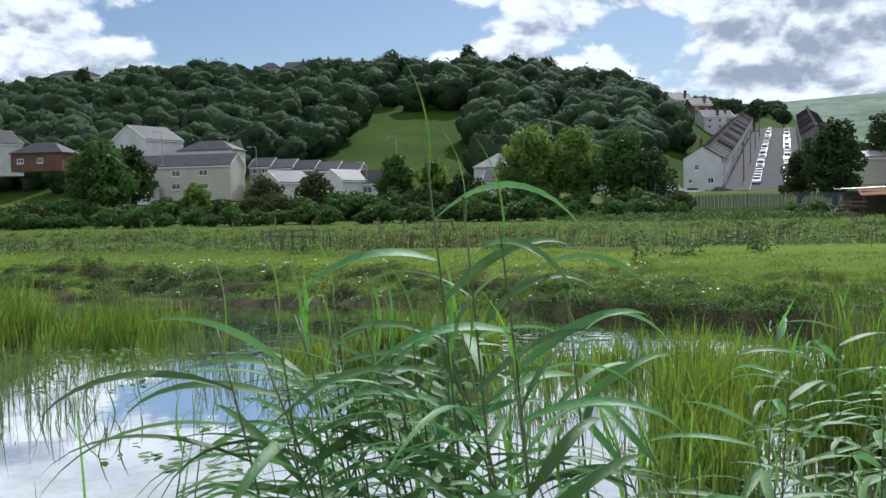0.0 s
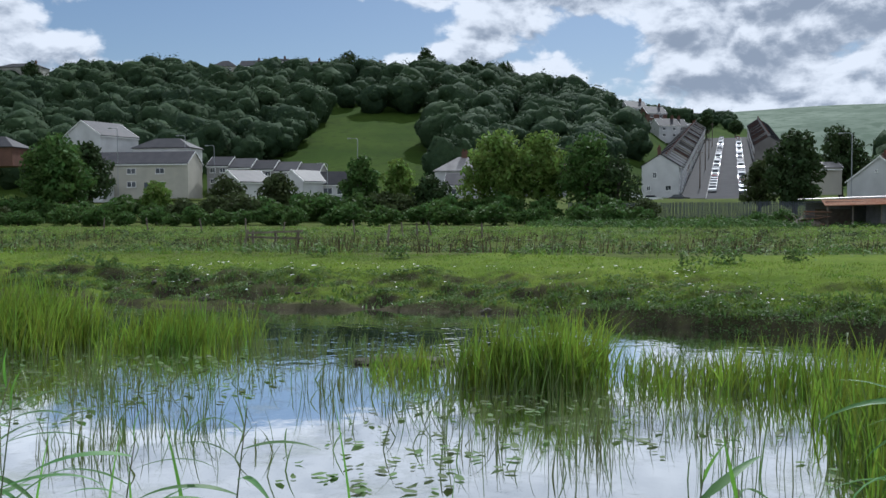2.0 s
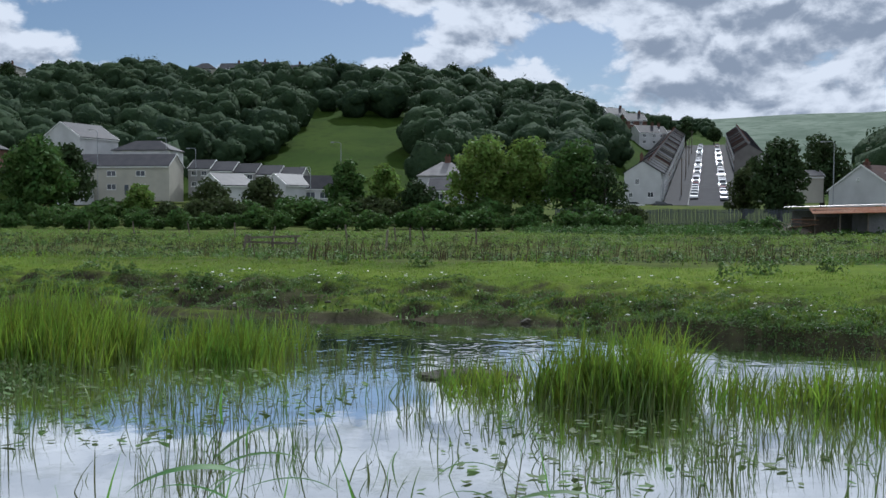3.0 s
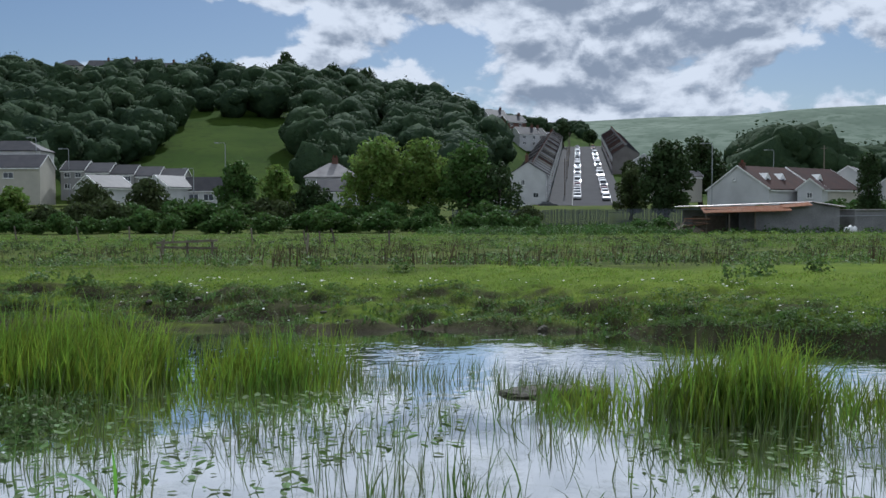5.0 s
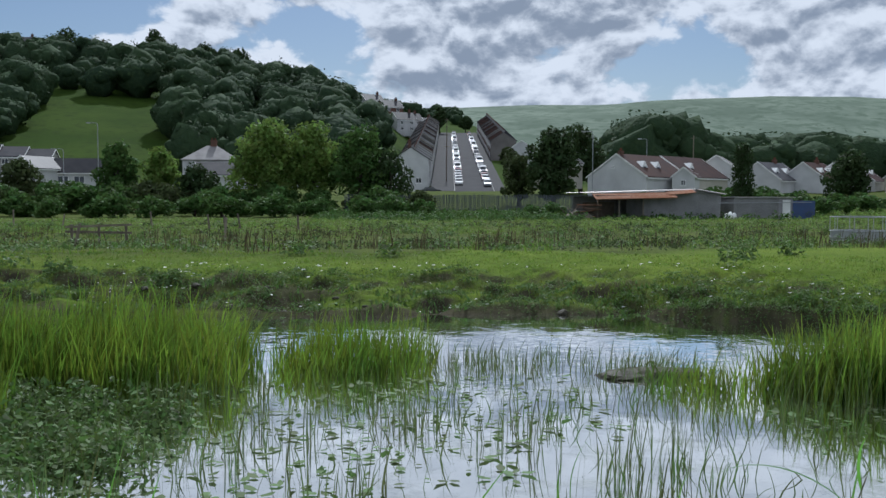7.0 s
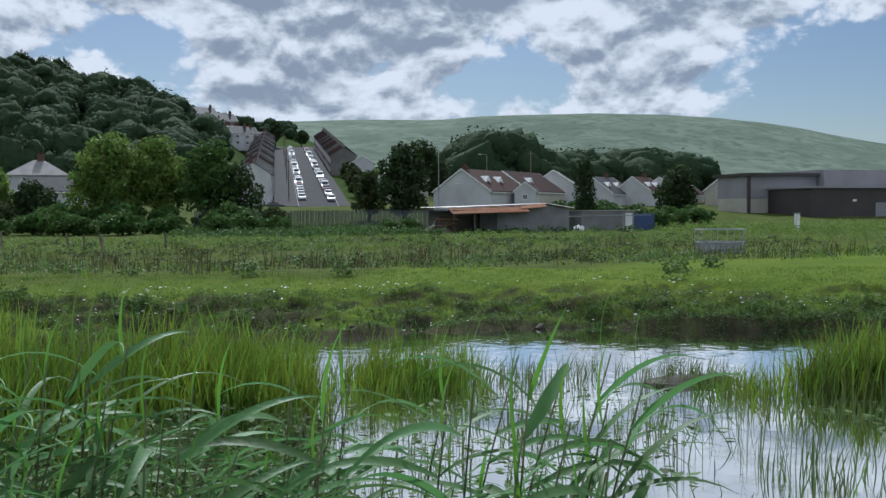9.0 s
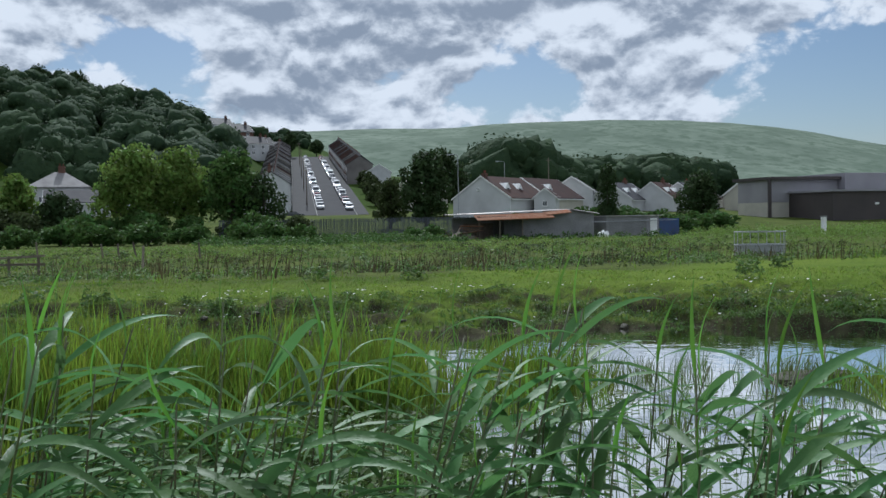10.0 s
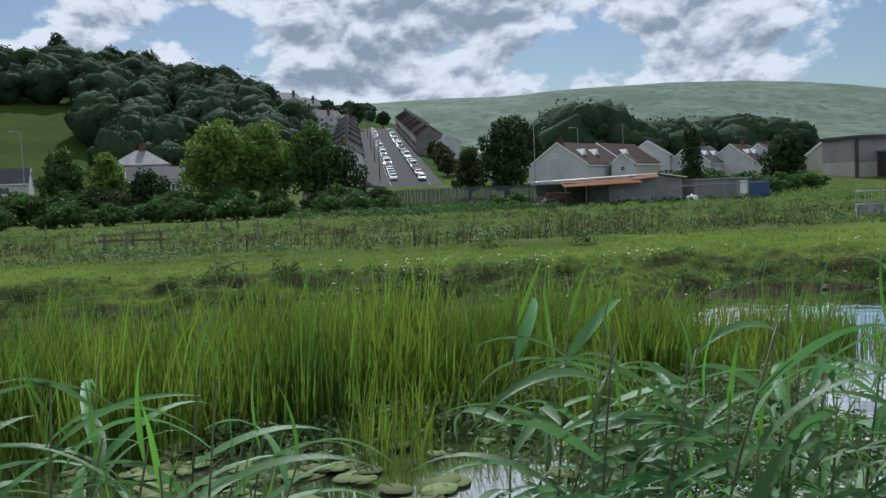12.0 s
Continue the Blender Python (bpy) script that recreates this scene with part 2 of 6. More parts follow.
M["car_red"] = material("car_paint_red", (0.30, 0.03, 0.03), (0.26, 0.03, 0.03), 1.0, 0.2, 0, spec=0.6)
M["tyre"] = material("tyre_rubber", (0.02, 0.02, 0.02), (0.03, 0.03, 0.03), 5.0, 0.8, 0.1)
M["lamp_glass"] = material("lamp_glass", (0.6, 0.6, 0.58), (0.5, 0.5, 0.5), 3.0, 0.3, 0)
M["glass"] = material("dark_window_glass", (0.035, 0.042, 0.05), (0.05, 0.055, 0.065), 0.3, 0.06, 0, spec=0.7)
M["blue_tank"] = material("blue_plastic", (0.04, 0.08, 0.2), (0.05, 0.07, 0.16), 1.0, 0.5, 0.05)


def ground_material():
    """Grass, mud, rough pasture, wooded hillside and haze-paled far hill, by the sheet's own attributes."""
    m = bpy.data.materials.new("ground_cover")
    m.use_nodes = True
    nt = m.node_tree
    bsdf = nt.nodes["Principled BSDF"]
    bsdf.inputs["Roughness"].default_value = 0.95
    bsdf.inputs["Specular IOR Level"].default_value = 0.02
    nd = nt.nodes.new
    tc = nd("ShaderNodeTexCoord")

    def tex(scale, detail=6, rough=0.55):
        n = nd("ShaderNodeTexNoise")
        n.inputs["Scale"].default_value, n.inputs["Detail"].default_value, n.inputs["Roughness"].default_value = scale, detail, rough
        link(nt, tc.outputs["Object"], n.inputs["Vector"])
        return n.outputs[0]

    def mixc(f, a, b):
        n = nd("ShaderNodeMix")
        n.data_type = "RGBA"
        link(nt, f, n.inputs[0])
        for s, v in ((n.inputs[6], a), (n.inputs[7], b)):
            if isinstance(v, tuple):
                s.default_value = (*v, 1)
            else:
                link(nt, v, s)
        return n.outputs[2]

    def band(f, lo, hi):
        n = nd("ShaderNodeMapRange")
        link(nt, f, n.inputs[0])
        n.inputs[1].default_value, n.inputs[2].default_value = lo, hi
        return n.outputs[0]

    def attr(name):
        n = nd("ShaderNodeAttribute")
        n.attribute_name = name
        return n.outputs["Fac"]

    turf = mixc(band(tex(0.5), 0.35, 0.65), (0.085, 0.135, 0.018), (0.125, 0.172, 0.024))
    turf = mixc(band(tex(7.0), 0.5, 0.72), turf, (0.06, 0.085, 0.022))
    turf = mixc(band(tex(40.0, 3), 0.55, 0.75), turf, (0.115, 0.135, 0.045))
    rough = mixc(band(tex(0.22), 0.4, 0.62), (0.056, 0.08, 0.018), (0.085, 0.105, 0.027))
    rough = mixc(band(tex(2.5), 0.5, 0.7), rough, (0.05, 0.06, 0.025))
    mud = mixc(band(tex(3.0), 0.35, 0.65), (0.036, 0.033, 0.022), (0.07, 0.062, 0.04))
    hill = mixc(band(tex(0.05), 0.4, 0.6), (0.03, 0.056, 0.009), (0.042, 0.07, 0.012))
    hill = mixc(band(tex(0.35), 0.5, 0.7), hill, (0.026, 0.044, 0.01))
    # The far hill's distance haze is put into its colour, pale and greyish.
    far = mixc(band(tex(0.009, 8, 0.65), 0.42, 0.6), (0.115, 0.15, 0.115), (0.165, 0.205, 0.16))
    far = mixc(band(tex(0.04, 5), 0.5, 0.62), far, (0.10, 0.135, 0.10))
    c = mixc(attr("rough"), turf, rough)
    c = mixc(attr("hill"), c, hill)
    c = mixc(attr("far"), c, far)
    c = mixc(attr("mud"), c, mud)
    link(nt, c, bsdf.inputs["Base Color"])
    b = nd("ShaderNodeBump")
    b.inputs["Strength"].default_value, b.inputs["Distance"].default_value = 0.8, 0.06
    link(nt, tex(9.0, 8, 0.7), b.inputs["Height"])
    link(nt, b.outputs[0], bsdf.inputs["Normal"])
    return m


def water_material():
    m = bpy.data.materials.new("pond_water")
    m.use_nodes = True
    nt = m.node_tree
    bsdf = nt.nodes["Principled BSDF"]
    nd = nt.nodes.new
    bsdf.inputs["Roughness"].default_value = 0.03
    bsdf.inputs["IOR"].default_value = 1.33
    bsdf.inputs["Specular IOR Level"].default_value = 0.9
    tc = nd("ShaderNodeTexCoord")
    n = nd("ShaderNodeTexNoise")
    n.inputs["Scale"].default_value, n.inputs["Detail"].default_value = 2.2, 3
    link(nt, tc.outputs["Object"], n.inputs["Vector"])
    film = nd("ShaderNodeTexNoise")
    film.inputs["Scale"].default_value, film.inputs["Detail"].default_value, film.inputs["Roughness"].default_value = 1.1, 10, 0.68
    link(nt, tc.outputs["Object"], film.inputs["Vector"])
    cover = nd("ShaderNodeMapRange")
    cover.inputs[1].default_value, cover.inputs[2].default_value, cover.inputs[4].default_value = 0.50, 0.66, 0.42
    link(nt, film.outputs[0], cover.inputs[0])
    near = nd("ShaderNodeAttribute")
    near.attribute_name = "weedy"
    mul = nd("ShaderNodeMath")
    mul.operation = "MULTIPLY"
    link(nt, cover.outputs[0], mul.inputs[0])
    link(nt, near.outputs["Fac"], mul.inputs[1])
    col = nd("ShaderNodeMix")
    col.data_type = "RGBA"
    link(nt, mul.outputs[0], col.inputs[0])
    col.inputs[6].default_value, col.inputs[7].default_value = (0.018, 0.022, 0.014, 1), (0.40, 0.44, 0.31, 1)
    link(nt, col.outputs[2], bsdf.inputs["Base Color"])
    rough = nd("ShaderNodeMapRange")
    rough.inputs[3].default_value, rough.inputs[4].default_value = 0.02, 0.55
    link(nt, mul.outputs[0], rough.inputs[0])
    link(nt, rough.outputs[0], bsdf.inputs["Roughness"])
    b = nd("ShaderNodeBump")
    b.inputs["Strength"].default_value, b.inputs["Distance"].default_value = 0.12, 0.01
    link(nt, n.outputs[0], b.inputs["Height"])
    link(nt, b.outputs[0], bsdf.inputs["Normal"])
    # the open band beyond the plants is ruffled by the breeze
    ruffle = nd("ShaderNodeTexNoise")
    ruffle.inputs["Scale"].default_value, ruffle.inputs["Detail"].default_value = 3.0, 2
    link(nt, tc.outputs["Object"], ruffle.inputs["Vector"])
    windy = nd("ShaderNodeMapRange")
    windy.inputs[1].default_value, windy.inputs[2].default_value, windy.inputs[3].default_value, windy.inputs[4].default_value = 0.15, 1.0, 0.22, 0.02
    link(nt, near.outputs["Fac"], windy.inputs[0])
    b2 = nd("ShaderNodeBump")
    b2.inputs["Distance"].default_value = 0.03
    link(nt, windy.outputs[0], b2.inputs["Strength"])
    link(nt, ruffle.outputs[0], b2.inputs["Height"])
    link(nt, b.outputs[0], b2.inputs["Normal"])
    b = b2
    gloss = nd("ShaderNodeBsdfGlossy")
    gloss.inputs["Roughness"].default_value = 0.04
    gloss.inputs["Color"].default_value = (0.96, 0.97, 0.97, 1)
    link(nt, b.outputs[0], gloss.inputs["Normal"])
    lw = nd("ShaderNodeFresnel")
    lw.inputs["IOR"].default_value = 1.45
    amt = nd("ShaderNodeMapRange")
    amt.inputs[1].default_value, amt.inputs[2].default_value, amt.inputs[3].default_value, amt.inputs[4].default_value = 0.02, 0.3, 0.38, 0.96
    link(nt, lw.outputs[0], amt.inputs[0])
    inv = nd("ShaderNodeMath")
    inv.operation = "SUBTRACT"
    inv.inputs[0].default_value = 1.0
    link(nt, mul.outputs[0], inv.inputs[1])
    fac = nd("ShaderNodeMath")
    fac.operation = "MULTIPLY"
    link(nt, amt.outputs[0], fac.inputs[0])
    link(nt, inv.outputs[0], fac.inputs[1])
    ms = nd("ShaderNodeMixShader")
    link(nt, fac.outputs[0], ms.inputs[0])
    link(nt, bsdf.outputs[0], ms.inputs[1])
    link(nt, gloss.outputs[0], ms.inputs[2])
    link(nt, ms.outputs[0], nt.nodes["Material Output"].inputs[0])
    return m


M["ground"] = ground_material()
M["water"] = water_material()


# ---------------------------------------------------------------- mesh tools
class Shape:
    """Collects faces for one mesh."""

    def __init__(self):
        self.v, self.f, self.m = [], [], []

    def poly(self, pts, mi=0):
        n = len(self.v)
        self.v += [tuple(p) for p in pts]
        self.f.append(tuple(range(n, n + len(pts))))
        self.m.append(mi)
        return self

    def box(self, x0, y0, z0, x1, y1, z1, mi=0, m=None):
        n = len(self.v)
        c = [(x0, y0, z0), (x1, y0, z0), (x1, y1, z0), (x0, y1, z0), (x0, y0, z1), (x1, y0, z1), (x1, y1, z1), (x0, y1, z1)]
        if m is not None:
            c = [tuple(m @ Vector(p)) for p in c]
        self.v += c
        self.f += [(n + a, n + b, n + cc, n + d) for a, b, cc, d in ((3, 2, 1, 0), (4, 5, 6, 7), (0, 1, 5, 4), (1, 2, 6, 5), (2, 3, 7, 6), (3, 0, 4, 7))]
        self.m += [mi] * 6
        return self

    def tube(self, pts, radii, sides=8, mi=0, caps=True):
        n = len(self.v)
        pts = [Vector(p) for p in pts]
        for i, p in enumerate(pts):
            ahead = (pts[min(i + 1, len(pts) - 1)] - pts[max(i - 1, 0)]).normalized()
            side = ahead.cross(Vector((0, 0, 1)) if abs(ahead.z) < 0.9 else Vector((1, 0, 0))).normalized()
            up = side.cross(ahead)
            for k in range(sides):
                a = 2 * math.pi * k / sides
                self.v.append(tuple(p + (side * math.cos(a) + up * math.sin(a)) * radii[i]))
        for i in range(len(pts) - 1):
            for k in range(sides):
                a, b = n + i * sides + k, n + i * sides + (k + 1) % sides
                self.f.append((a, b, b + sides, a + sides))
                self.m.append(mi)
        if caps:
            self.f += [tuple(n + k for k in reversed(range(sides))), tuple(n + (len(pts) - 1) * sides + k for k in range(sides))]
            self.m += [mi, mi]
        return self

    def prism(self, outline, y0, y1, mi=0):
        """A outline in x and z, drawn out along y."""
        n, k = len(self.v), len(outline)
        self.v += [(x, y0, z) for x, z in outline] + [(x, y1, z) for x, z in outline]
        self.f += [tuple(range(n, n + k)), tuple(reversed(range(n + k, n + 2 * k)))]
        self.f += [(n + i, n + k + i, n + k + (i + 1) % k, n + (i + 1) % k) for i in range(k)]
        self.m += [mi] * (k + 2)
        return self

    def mesh(self, name, mats, smooth=False):
        me = bpy.data.meshes.new(name)
        me.from_pydata(self.v, [], self.f)
        for mat in mats if isinstance(mats, (list, tuple)) else [mats]:
            me.materials.append(mat)
        me.polygons.foreach_set("material_index", self.m)
        if smooth:
            me.polygons.foreach_set("use_smooth", [True] * len(self.f))
        me.update()
        return me


def array_mesh(name, v, f, mat, smooth=False):
    me = bpy.data.meshes.new(name)
    v = np.asarray(v, np.float32)
    f = np.asarray(f, np.int32)
    me.vertices.add(len(v))
    me.vertices.foreach_set("co", v.ravel())
    me.loops.add(f.size)
    me.loops.foreach_set("vertex_index", f.ravel())
    me.polygons.add(len(f))
    me.polygons.foreach_set("loop_start", np.arange(len(f), dtype=np.int32) * f.shape[1])
    me.polygons.foreach_set("loop_total", np.full(len(f), f.shape[1], np.int32))
    me.materials.append(mat)
    if smooth:
        me.polygons.foreach_set("use_smooth", np.ones(len(f), bool))
    me.update()
    me.validate()
    return me


def part(name, data, parent, label="", at=None):
    """Links a mesh as one object under a thing or a part."""
    ob = new(name, data)
    ob.parent = parent
    if at is not None:
        ob.matrix_basis = at
    return tagged(ob, label)


def smooth(a, b, x):
    t = np.clip((np.asarray(x, float) - a) / (b - a), 0, 1)
    return t * t * (3 - 2 * t)


def lattice(x, y, seed=0):
    """Smooth value noise in -1 to 1."""
    x, y = np.asarray(x, float), np.asarray(y, float)
    i, j = np.floor(x), np.floor(y)
    u, v = x - i, y - j
    u, v = u * u * (3 - 2 * u), v * v * (3 - 2 * v)

    def h(a, b):
        s = np.sin(a * 127.1 + b * 311.7 + seed * 74.7) * 43758.5453
        return (s - np.floor(s)) * 2 - 1

    return (h(i, j) * (1 - u) + h(i + 1, j) * u) * (1 - v) + (h(i, j + 1) * (1 - u) + h(i + 1, j + 1) * u) * v


# ---------------------------------------------------------------- the lie of the land
WATER = 0.18


def path_y(x):
    return np.interp(x, [-60, -14.7, -13.2, -10.3, -7.3, -4.5, -1.8, 0.9, 40], [4.5, 2.43, 2.1, 1.03, 1.0, 0.52, -0.2, -0.34, -0.6])


def far_shore(x):
    return np.interp(x, [-60, -14, -11, -8, -4, -2, 0.5, 1.6, 2.8, 6, 12, 40], [21, 20.2, 19.6, 19.1, 19.1, 18.4, 17.0, 16.5, 16.0, 15.2, 14.0, 12])


CREST = ([-900, -340, -300, -228, -180, -120, -85, -52, -14, 2, 12, 30, 52, 85, 140, 300, 900],
         [50, 61, 64, 66, 66, 63, 62, 58, 50, 44, 42, 36, 31, 24, 17, 14, 12])
FAR_HILL = ([-3000, 0, 306, 651, 769, 1032, 1365, 1728, 2059, 2600, 4000], [180, 205, 217, 222, 230, 250, 247, 208, 165, 90, 60])


def land(x, y):
    x, y = np.asarray(x, float), np.asarray(y, float)
    d = y - path_y(x)
    near = 0.85 + 0.04 * lattice(x * 1.3, y * 1.3, 3) - 1.25 * smooth(0.8, 2.6, d)
    e = y - far_shore(x) + 0.6 + 0.28 * lattice(x * 0.8, y * 0.15, 5) + 0.12 * lattice(x * 2.6, y * 0.6, 6)
    bank = np.interp(e, [-2.5, -0.4, 0.0, 0.2, 0.5, 1.0, 1.2, 1.85, 2.2, 2.9, 5.5], [-0.25, 0.05, 0.18, 0.29, 0.33, 0.40, 0.52, 0.62, 0.76, 0.84, 1.02])
    steep = np.interp(e, [-2.5, -0.3, 0.0, 0.12, 0.3, 1.6, 3.2, 5.5], [-0.25, 0.02, 0.16, 0.36, 0.43, 0.68, 0.93, 1.02])
    w = smooth(-3.2, -0.5, x)
    bank = bank * (1 - w) + steep * w
    slope = smooth(0.05, 0.5, e) * (1 - smooth(2.4, 3.6, e))
    bank = bank + slope * (0.10 * lattice(x * 1.5, y * 1.9, 7) + 0.07 * lattice(x * 4, y * 4.6, 8))
    holes = np.zeros_like(bank)
    for hx, hy, rx, ry, dep in ((-6.1, 19.0, 0.38, 0.28, 0.22), (-8.2, 20.3, 0.36, 0.2, 0.14), (-10.9, 19.9, 0.7, 0.35, 0.3), (-2.2, 18.2, 0.3, 0.3, 0.25), (-9.2, 19.2, 0.5, 0.25, 0.2), (-4.9, 19.3, 0.6, 0.2, 0.15)):
        holes = holes + dep * np.exp(-((x - hx) / rx) ** 2 - ((y - hy) / ry) ** 2)
    bank = bank - holes
    field = np.interp(y, [0, 26, 34, 45, 60, 86, 110, 130, 160, 200, 220], [1.03, 0.98, 0.6, 0.12, 0.06, 0.04, 0.1, 0.5, 2.2, 4.4, 5.0]) + 0.05 * lattice(x * 0.4, y * 0.4, 9) + 0.03 * lattice(x * 1.6, y * 1.6, 10)
    z = np.where(y < 27, np.minimum(bank, 1.4), field)
    blend = smooth(21.5, 26, y)
    z = bank * (1 - blend) + field * blend
    z = np.where(d < 4, np.maximum(near, -0.4), z)
    up = np.clip((y - 220) / 210, 0, None)
    crest = np.interp(x, *CREST)
    hill = np.where(y <= 430, 5 + np.minimum(up, 1) * (crest - 5), crest)
    hill = hill + smooth(230, 300, y) * 1.2 * lattice(x * 0.02, y * 0.02, 11) * (x < 0)
    z = np.where(y > 220, hill, z)
    back = smooth(430, 900, y)
    ridge = np.interp(x, [-900, -20, 0, 80, 120, 200, 900], [60, 62, 64, 55, 34, 22, 20])
    z = np.where(y > 430, crest + (ridge - crest) * smooth(430, 650, y), z)
    far = np.interp(x, *FAR_HILL) + 14 * lattice(x * 0.004, y * 0.004, 12)
    rise = smooth(1100, 2250, y)
    low = z * (1 - smooth(650, 1100, y)) + 25 * smooth(650, 1100, y)
    z = np.where(y > 650, low + (far - 25) * rise, z)
    along, off = (x - 25.4) * 0.12562 + (y - 216) * 0.99208, np.abs((x - 25.4) * 0.99208 - (y - 216) * 0.12562)
    w = (1 - smooth(16, 30, off)) * smooth(185, 216, y) * (1 - smooth(432, 470, y))
    return z * (1 - w) + (4.3 + 0.1285 * along) * w


def ground_at(x, y):
    return float(land(x, y))


def graded(stops):
    out = []
    for (a, b, stp) in stops:
        out += list(np.arange(a, b, stp))
    return np.array(out + [stops[-1][1]])


def build_ground():
    xs = graded([(-4200, -1000, 400), (-1000, -400, 50), (-400, -60, 8), (-60, -22, 1.0), (-22, 8, 0.14), (8, 30, 0.8), (30, 140, 5), (140, 1000, 40), (1000, 4200, 90)])
    ys = graded([(-4000, -100, 400), (-100, -6, 8), (-6, 3, 0.4), (3, 15, 0.5), (15, 24, 0.12), (24, 48, 0.6), (48, 140, 3), (140, 460, 8), (460, 1200, 40), (1200, 2700, 45), (2700, 4400, 250)])
    gx, gy = np.meshgrid(xs, ys)
    gz = land(gx, gy)
    v = np.stack([gx, gy, gz], -1).reshape(-1, 3)
    n, k = len(ys), len(xs)
    a = (np.arange(n - 1)[:, None] * k + np.arange(k - 1)[None]).ravel()
    me = array_mesh("ground", v, np.stack([a, a + 1, a + k + 1, a + k], -1), M["ground"], True)
    x, y, z = v.T
    e = y - far_shore(x) + 0.6
    near = y - path_y(x)
    gzx, gzy = np.gradient(gz, ys, xs)
    steep = np.hypot(gzx, gzy).ravel()
    mud = np.clip(smooth(0.34, 0.75, steep + 0.25 * lattice(x * 2.2, y * 2.2, 21)) * (e > -0.5) * (e < 3.0) * (1 - 0.45 * smooth(-3.0, -1.2, x)), 0, 1)
    mud = np.maximum(mud, (1 - smooth(0.18, 0.25, z + 0.05 * lattice(x * 2, y * 2, 22))) * (y < 24) * (y > -3))
    mud = np.maximum(mud, 0.9 * smooth(-0.1, 0.1, e) * (1 - smooth(0.35, 0.6, e + 0.2 * lattice(x * 1.7, y * 0.5, 25))))
    mud = np.maximum(mud, 0.85 * smooth(0.0, 0.45, lattice(x * 0.9, y * 1.4, 23)) * smooth(0.1, 0.4, e) * (1 - smooth(1.9, 2.8, e)))
    rough = smooth(23.5, 27, y - 2.5 * lattice(x * 0.3, 0 * y, 24) + 4.0 * smooth(-2, 12, x) * -1)
    rough = rough * (1 - 0.55 * smooth(4, 14, x) * (1 - smooth(44, 60, y)))
    # far: where the haze-paled hill colour takes over
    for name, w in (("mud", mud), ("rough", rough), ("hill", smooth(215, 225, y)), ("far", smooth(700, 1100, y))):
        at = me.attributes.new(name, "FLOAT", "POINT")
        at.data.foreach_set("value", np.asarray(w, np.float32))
    tagged(new("ground", me), "grassy bank, rough pasture and wooded hillside, one sheet", "ground", kind="structure")


build_ground()


def build_water():
    xs, ys = np.linspace(-70, 40, 111), np.linspace(0.5, 24, 48)
    gx, gy = np.meshgrid(xs, ys)
    v = np.stack([gx, gy, 0 * gx + WATER], -1).reshape(-1, 3)
    k = len(xs)
    a = (np.arange(len(ys) - 1)[:, None] * k + np.arange(k - 1)[None]).ravel()
    me = array_mesh("water", v, np.stack([a, a + 1, a + k + 1, a + k], -1), M["water"], True)
    at = me.attributes.new("weedy", "FLOAT", "POINT")
    at.data.foreach_set("value", (0.15 + 0.85 * (1 - smooth(11.0, 13.5, v[:, 1]))).astype(np.float32))
    tagged(new("water", me), "still weedy pond water mirroring the bright clouds", "water", kind="structure")


build_water()


# ---------------------------------------------------------------- trees
def leaf_cloud(rng, lobes, count, size, jitter=0.6):
    """Leaf quads spread through the shells of ellipsoid lobes (cx, cy, cz, rx, ry, rz)."""
    lobes = np.asarray(lobes, float)
    weight = (lobes[:, 3] * lobes[:, 5]) / (lobes[:, 3] * lobes[:, 5]).sum()
    pick = rng.choice(len(lobes), count, p=weight)
    d = rng.normal(size=(count, 3))
    d /= np.linalg.norm(d, axis=1, keepdims=True)
    r = 1 - 0.38 * rng.random(count) ** 1.6 + 0.10 * rng.normal(size=count)
    c = lobes[pick, :3] + d * lobes[pick, 3:] * r[:, None]
    nrm = d + jitter * rng.normal(size=(count, 3))
    nrm /= np.linalg.norm(nrm, axis=1, keepdims=True)
    t = np.cross(nrm, rng.normal(size=(count, 3)))
    t /= np.linalg.norm(t, axis=1, keepdims=True) + 1e-9
    b = np.cross(nrm, t)
    s = size * (0.6 + 0.8 * rng.random(count))[:, None]
    v = np.stack([c - t * s * 0.75, c + b * s * 0.42 - t * s * 0.1, c + t * s * 0.75, c - b * s * 0.42 + t * s * 0.1], 1).reshape(-1, 3)
    f = np.arange(count * 4).reshape(-1, 4)
    return v, f


def crown_lobes(rng, h, r, base, n, flat=0.8):
    """Lobes that make an uneven crown between base and h."""
    out = [(0, 0, (base + h) / 2, r * 0.62, r * 0.62, (h - base) * 0.40)]
    for k in range(n):
        a = 2.399 * k + rng.uniform(-0.4, 0.4)
        t = (k + 0.5) / n
        z = base + (h - base) * (0.16 + 0.74 * t)
        ring = r * math.sqrt(max(0.08, 1 - (2 * abs(t - 0.38)) ** 2.2)) * rng.uniform(0.55, 0.8)
        s = r * rng.uniform(0.30, 0.46)
        out.append((math.cos(a) * ring, math.sin(a) * ring, z, s, s, s * flat))
    return out


